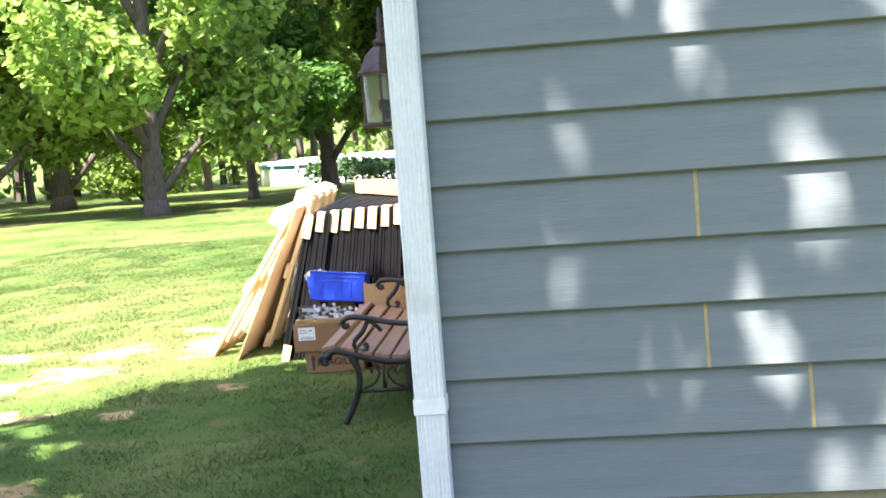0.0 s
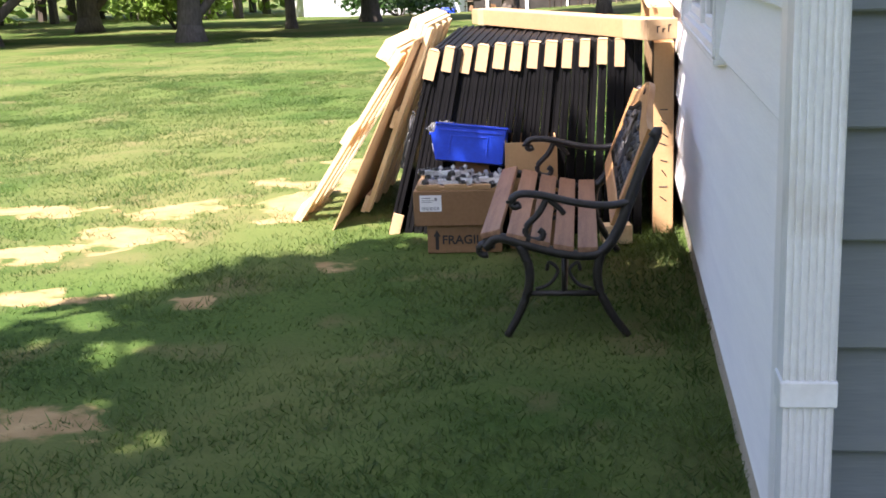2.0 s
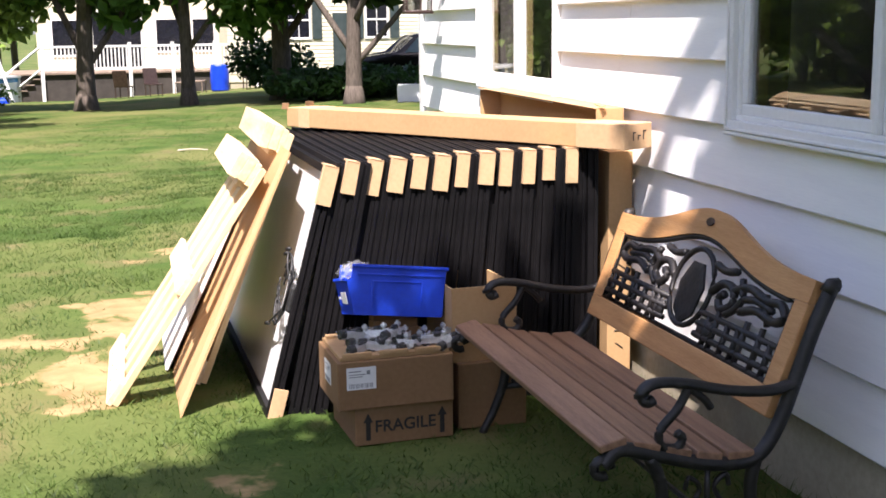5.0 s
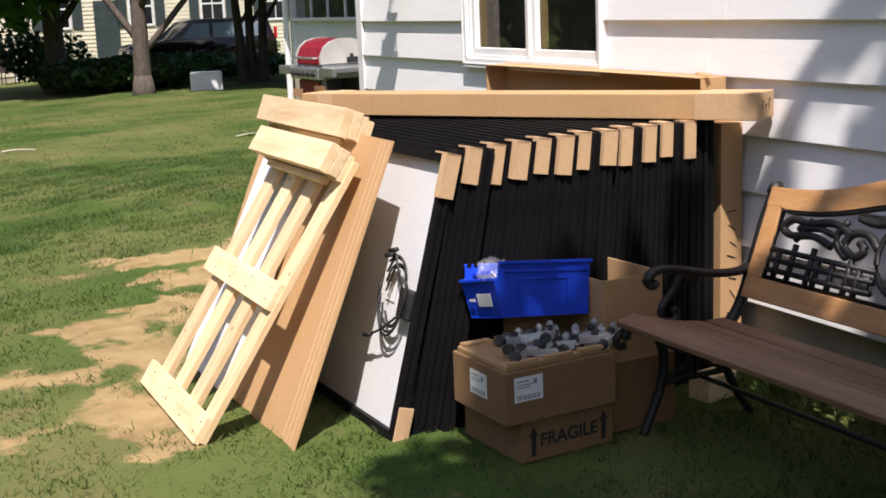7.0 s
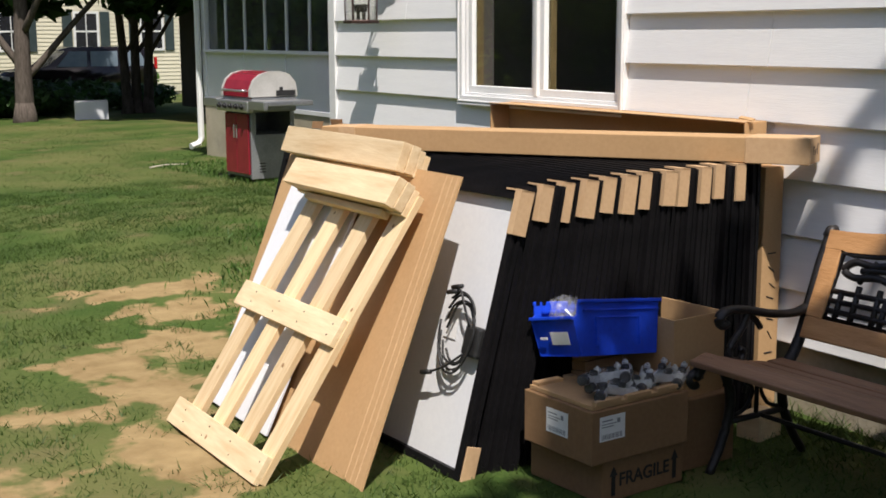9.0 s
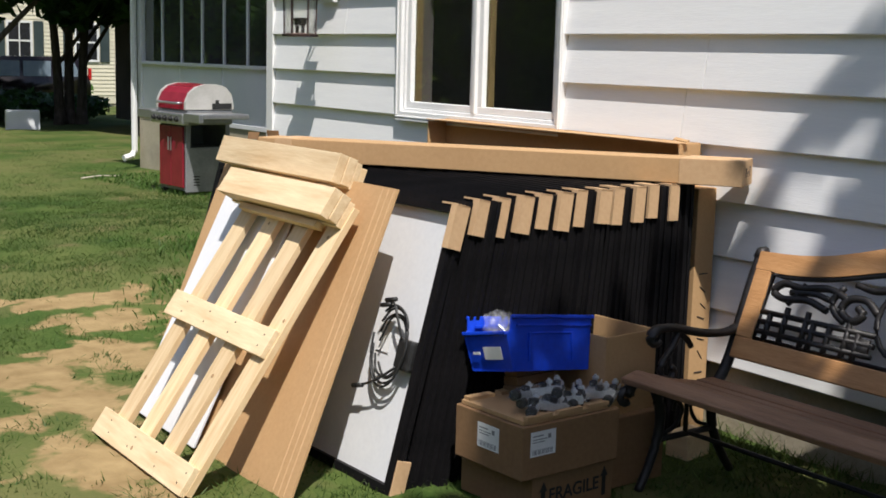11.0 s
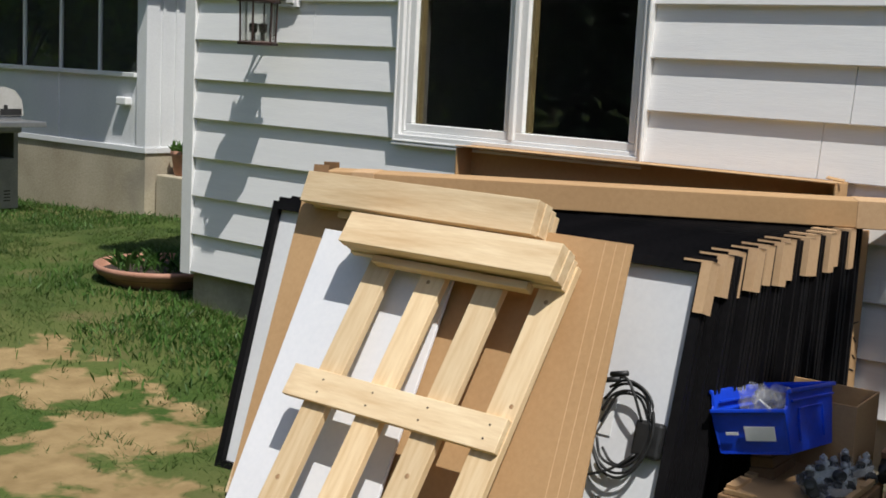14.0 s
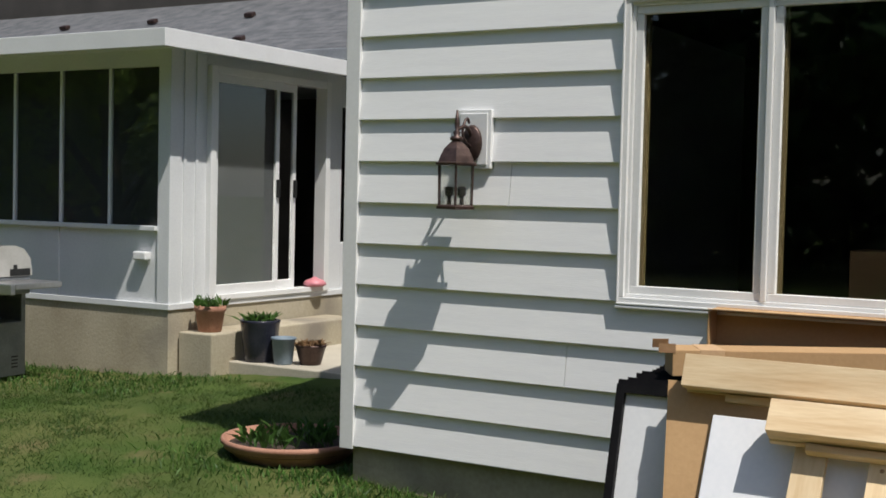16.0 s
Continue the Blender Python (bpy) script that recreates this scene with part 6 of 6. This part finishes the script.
def car():
    """Dark estate car side-on: body, cabin with glass, wheels and lights."""
    x, y = 7.0, 39.0
    t = thing("car", pose(x, y, float(gz(x, y)) + 0.0), "dark sport utility car parked beyond the lawn", "car")
    L, W = 4.5, 1.8
    side = [(-2.25, 0.45), (-2.22, 0.85), (-2.05, 0.98), (-1.0, 1.08), (-0.45, 1.58), (-0.2, 1.66), (1.75, 1.66), (2.0, 1.55), (2.2, 1.0), (2.25, 0.9), (2.25, 0.42), (1.9, 0.32), (-1.9, 0.30)]

    def slab(pts, ya, yb):
        bm = bmesh.new()
        a = [bm.verts.new((p, ya, q)) for p, q in pts]
        b = [bm.verts.new((p, yb, q)) for p, q in pts]
        for i in range(len(pts)):
            j = (i + 1) % len(pts)
            bm.faces.new((a[i], a[j], b[j], b[i]))
        bm.faces.new(a[::-1])
        bm.faces.new(b)
        bmesh.ops.bevel(bm, geom=list(bm.edges), offset=0.04, segments=2, affect="EDGES")
        return bm

    body = part("body", slab(side, -W / 2, W / 2), CAR_PAINT, t, smooth=True)
    for a, b, c, d in ((-0.75, -0.35, 0.15, 0.15), (0.25, 0.25, 1.05, 1.05), (1.15, 1.15, 1.95, 1.72)):
        bm = bmesh.new()
        v = [bm.verts.new(p) for p in ((a, -W / 2 - 0.004, 1.10), (c, -W / 2 - 0.004, 1.10), (d, -W / 2 - 0.004, 1.54), (b, -W / 2 - 0.004, 1.54))]
        bm.faces.new(v)
        r = bmesh.ops.extrude_face_region(bm, geom=list(bm.faces))
        bmesh.ops.translate(bm, verts=[q for q in r["geom"] if isinstance(q, bmesh.types.BMVert)], vec=(0, 0.01, 0))
        # opaque blue-grey stands in for the sky reflected in the glass
        part("side_window", bm, BLUEGREY_POT, body, "side glass with the sky's reflection put into its colour")
    for px in (-1.4, 1.45):
        for s in (-1, 1):
            w = part("wheel", lathe([(0.2, -0.11), (0.34, -0.10), (0.36, -0.06), (0.36, 0.06), (0.34, 0.10), (0.2, 0.11)], 20), TYRE, t, m=pose(px, s * (W / 2 - 0.08), 0.36, 90))
            part("rim", lathe([(0.05, -0.115), (0.21, -0.112), (0.21, 0.112), (0.05, 0.115)], 14), STEEL, w)
    part("tail_light", boxes(((2.19, -W / 2 - 0.005, 1.0), (2.26, -W / 2 + 0.15, 1.35)), bevel=0.02), TAIL_LIGHT, t, "red tail light")
    part("headlight", boxes(((-2.27, -W / 2 - 0.002, 0.72), (-2.05, -W / 2 + 0.3, 0.86)), bevel=0.02), STEEL, t, "clear headlight")


car()
b = thing("utility_box", pose(4.25, 28.0, float(gz(4.25, 28.0)) - 0.03, 0, 0, -14), "pale metal utility box on the lawn", "box")
part("cabinet", boxes(((-0.34, -0.2, 0), (0.34, 0.2, 0.42)), bevel=0.02), POOL_WALL, b)


# ---------------------------------------------------------------- grass blades and weeds
def grass():
    rng = np.random.default_rng(9)
    n, far = 480000, 140000
    x = np.r_[rng.uniform(-6.5, 3.4, n), rng.uniform(-10.0, 3.4, far)]
    y = np.r_[0.4 + 13.0 * rng.random(n) ** 1.25, 9.0 + 19.0 * rng.random(far) ** 1.6]
    n += far
    keep = ~((x > 0.02) & (y > Y0 - 0.02) & (y < Y1 + 0.02)) & ~((x > 2.32) & (y > 8.4) & (y < 17))
    clump = np.array([noise.noise(Vector((a * 1.7, b * 1.7, 0.0))) for a, b in zip(x[::1], y[::1])])
    keep &= rng.random(n) < np.clip(0.8 + 0.5 * clump, 0.3, 1)
    ragged = np.array([noise.noise(Vector((a * 6.0, b * 6.0, 4.0))) for a, b in zip(x, y)])
    keep &= rng.random(n) > bare_patches(x, y) * (1.35 + 1.6 * ragged)
    x, y, clump = x[keep], y[keep], clump[keep]
    n = len(x)
    z = gz(x, y) - 0.004
    near_wall = np.exp(-((np.maximum(0, -x)) / 0.12) ** 2) * (y > Y0) * (y < Y1)
    h = rng.uniform(0.013, 0.032, n) * (1 + 0.6 * np.clip(clump, -0.5, 1)) * (1 + 1.6 * near_wall)
    a = rng.uniform(0, 2 * np.pi, n)
    w = rng.uniform(0.0018, 0.0038, n)
    lean = rng.normal(0, 0.95, (n, 2)) * h[:, None]
    side = np.stack([np.cos(a), np.sin(a), 0 * a], 1) * w[:, None]
    p = np.stack([x, y, z], 1)
    tip = p + np.c_[lean, h]
    v = np.stack([p - side, p + side, tip], 1).reshape(-1, 3)
    f = np.arange(3 * n).reshape(-1, 3)
    tagged(new("grass", raw_mesh("grass", v.tolist(), f.tolist(), BLADE)), "short mown grass blades over the lawn", "grass", "", "stuff")
    # ranker weeds along the walls and planter
    n = 11000
    s = rng.random(n)
    x = np.where(s < 0.35, rng.uniform(1.2, 2.5, n), np.where(s < 0.6, rng.normal(0.1, 0.22, n), rng.normal(-0.35, 0.28, n)))
    y = np.where(s < 0.35, rng.uniform(11.0, 15.5, n), np.where(s < 0.6, rng.normal(8.75, 0.35, n), rng.uniform(6.4, 8.3, n)))
    ok = ~((x > -0.01) & (y < Y1 + 0.03)) & (np.hypot(x - 0.28, y - 8.93) > 0.46) & (x < 2.38)
    x, y = x[ok], y[ok]
    n = len(x)
    h = rng.uniform(0.018, 0.060, n)
    a = rng.uniform(0, 2 * np.pi, n)
    side = np.stack([np.cos(a), np.sin(a), 0 * a], 1) * rng.uniform(0.003, 0.008, n)[:, None]
    p = np.stack([x, y, gz(x, y) - 0.004], 1)
    tip = p + np.c_[rng.normal(0, 0.45, (n, 2)) * h[:, None], h]
    mid = (p + tip) / 2 + np.c_[0 * h, 0 * h, h * 0.12]
    v = np.stack([p, mid - side, tip, mid + side], 1).reshape(-1, 3)
    f = np.arange(4 * n).reshape(-1, 4)
    tagged(new("weeds", raw_mesh("weeds", v.tolist(), f.tolist(), WEED)), "rank green weeds along the foundation", "weeds", "", "stuff")


grass()
siding()
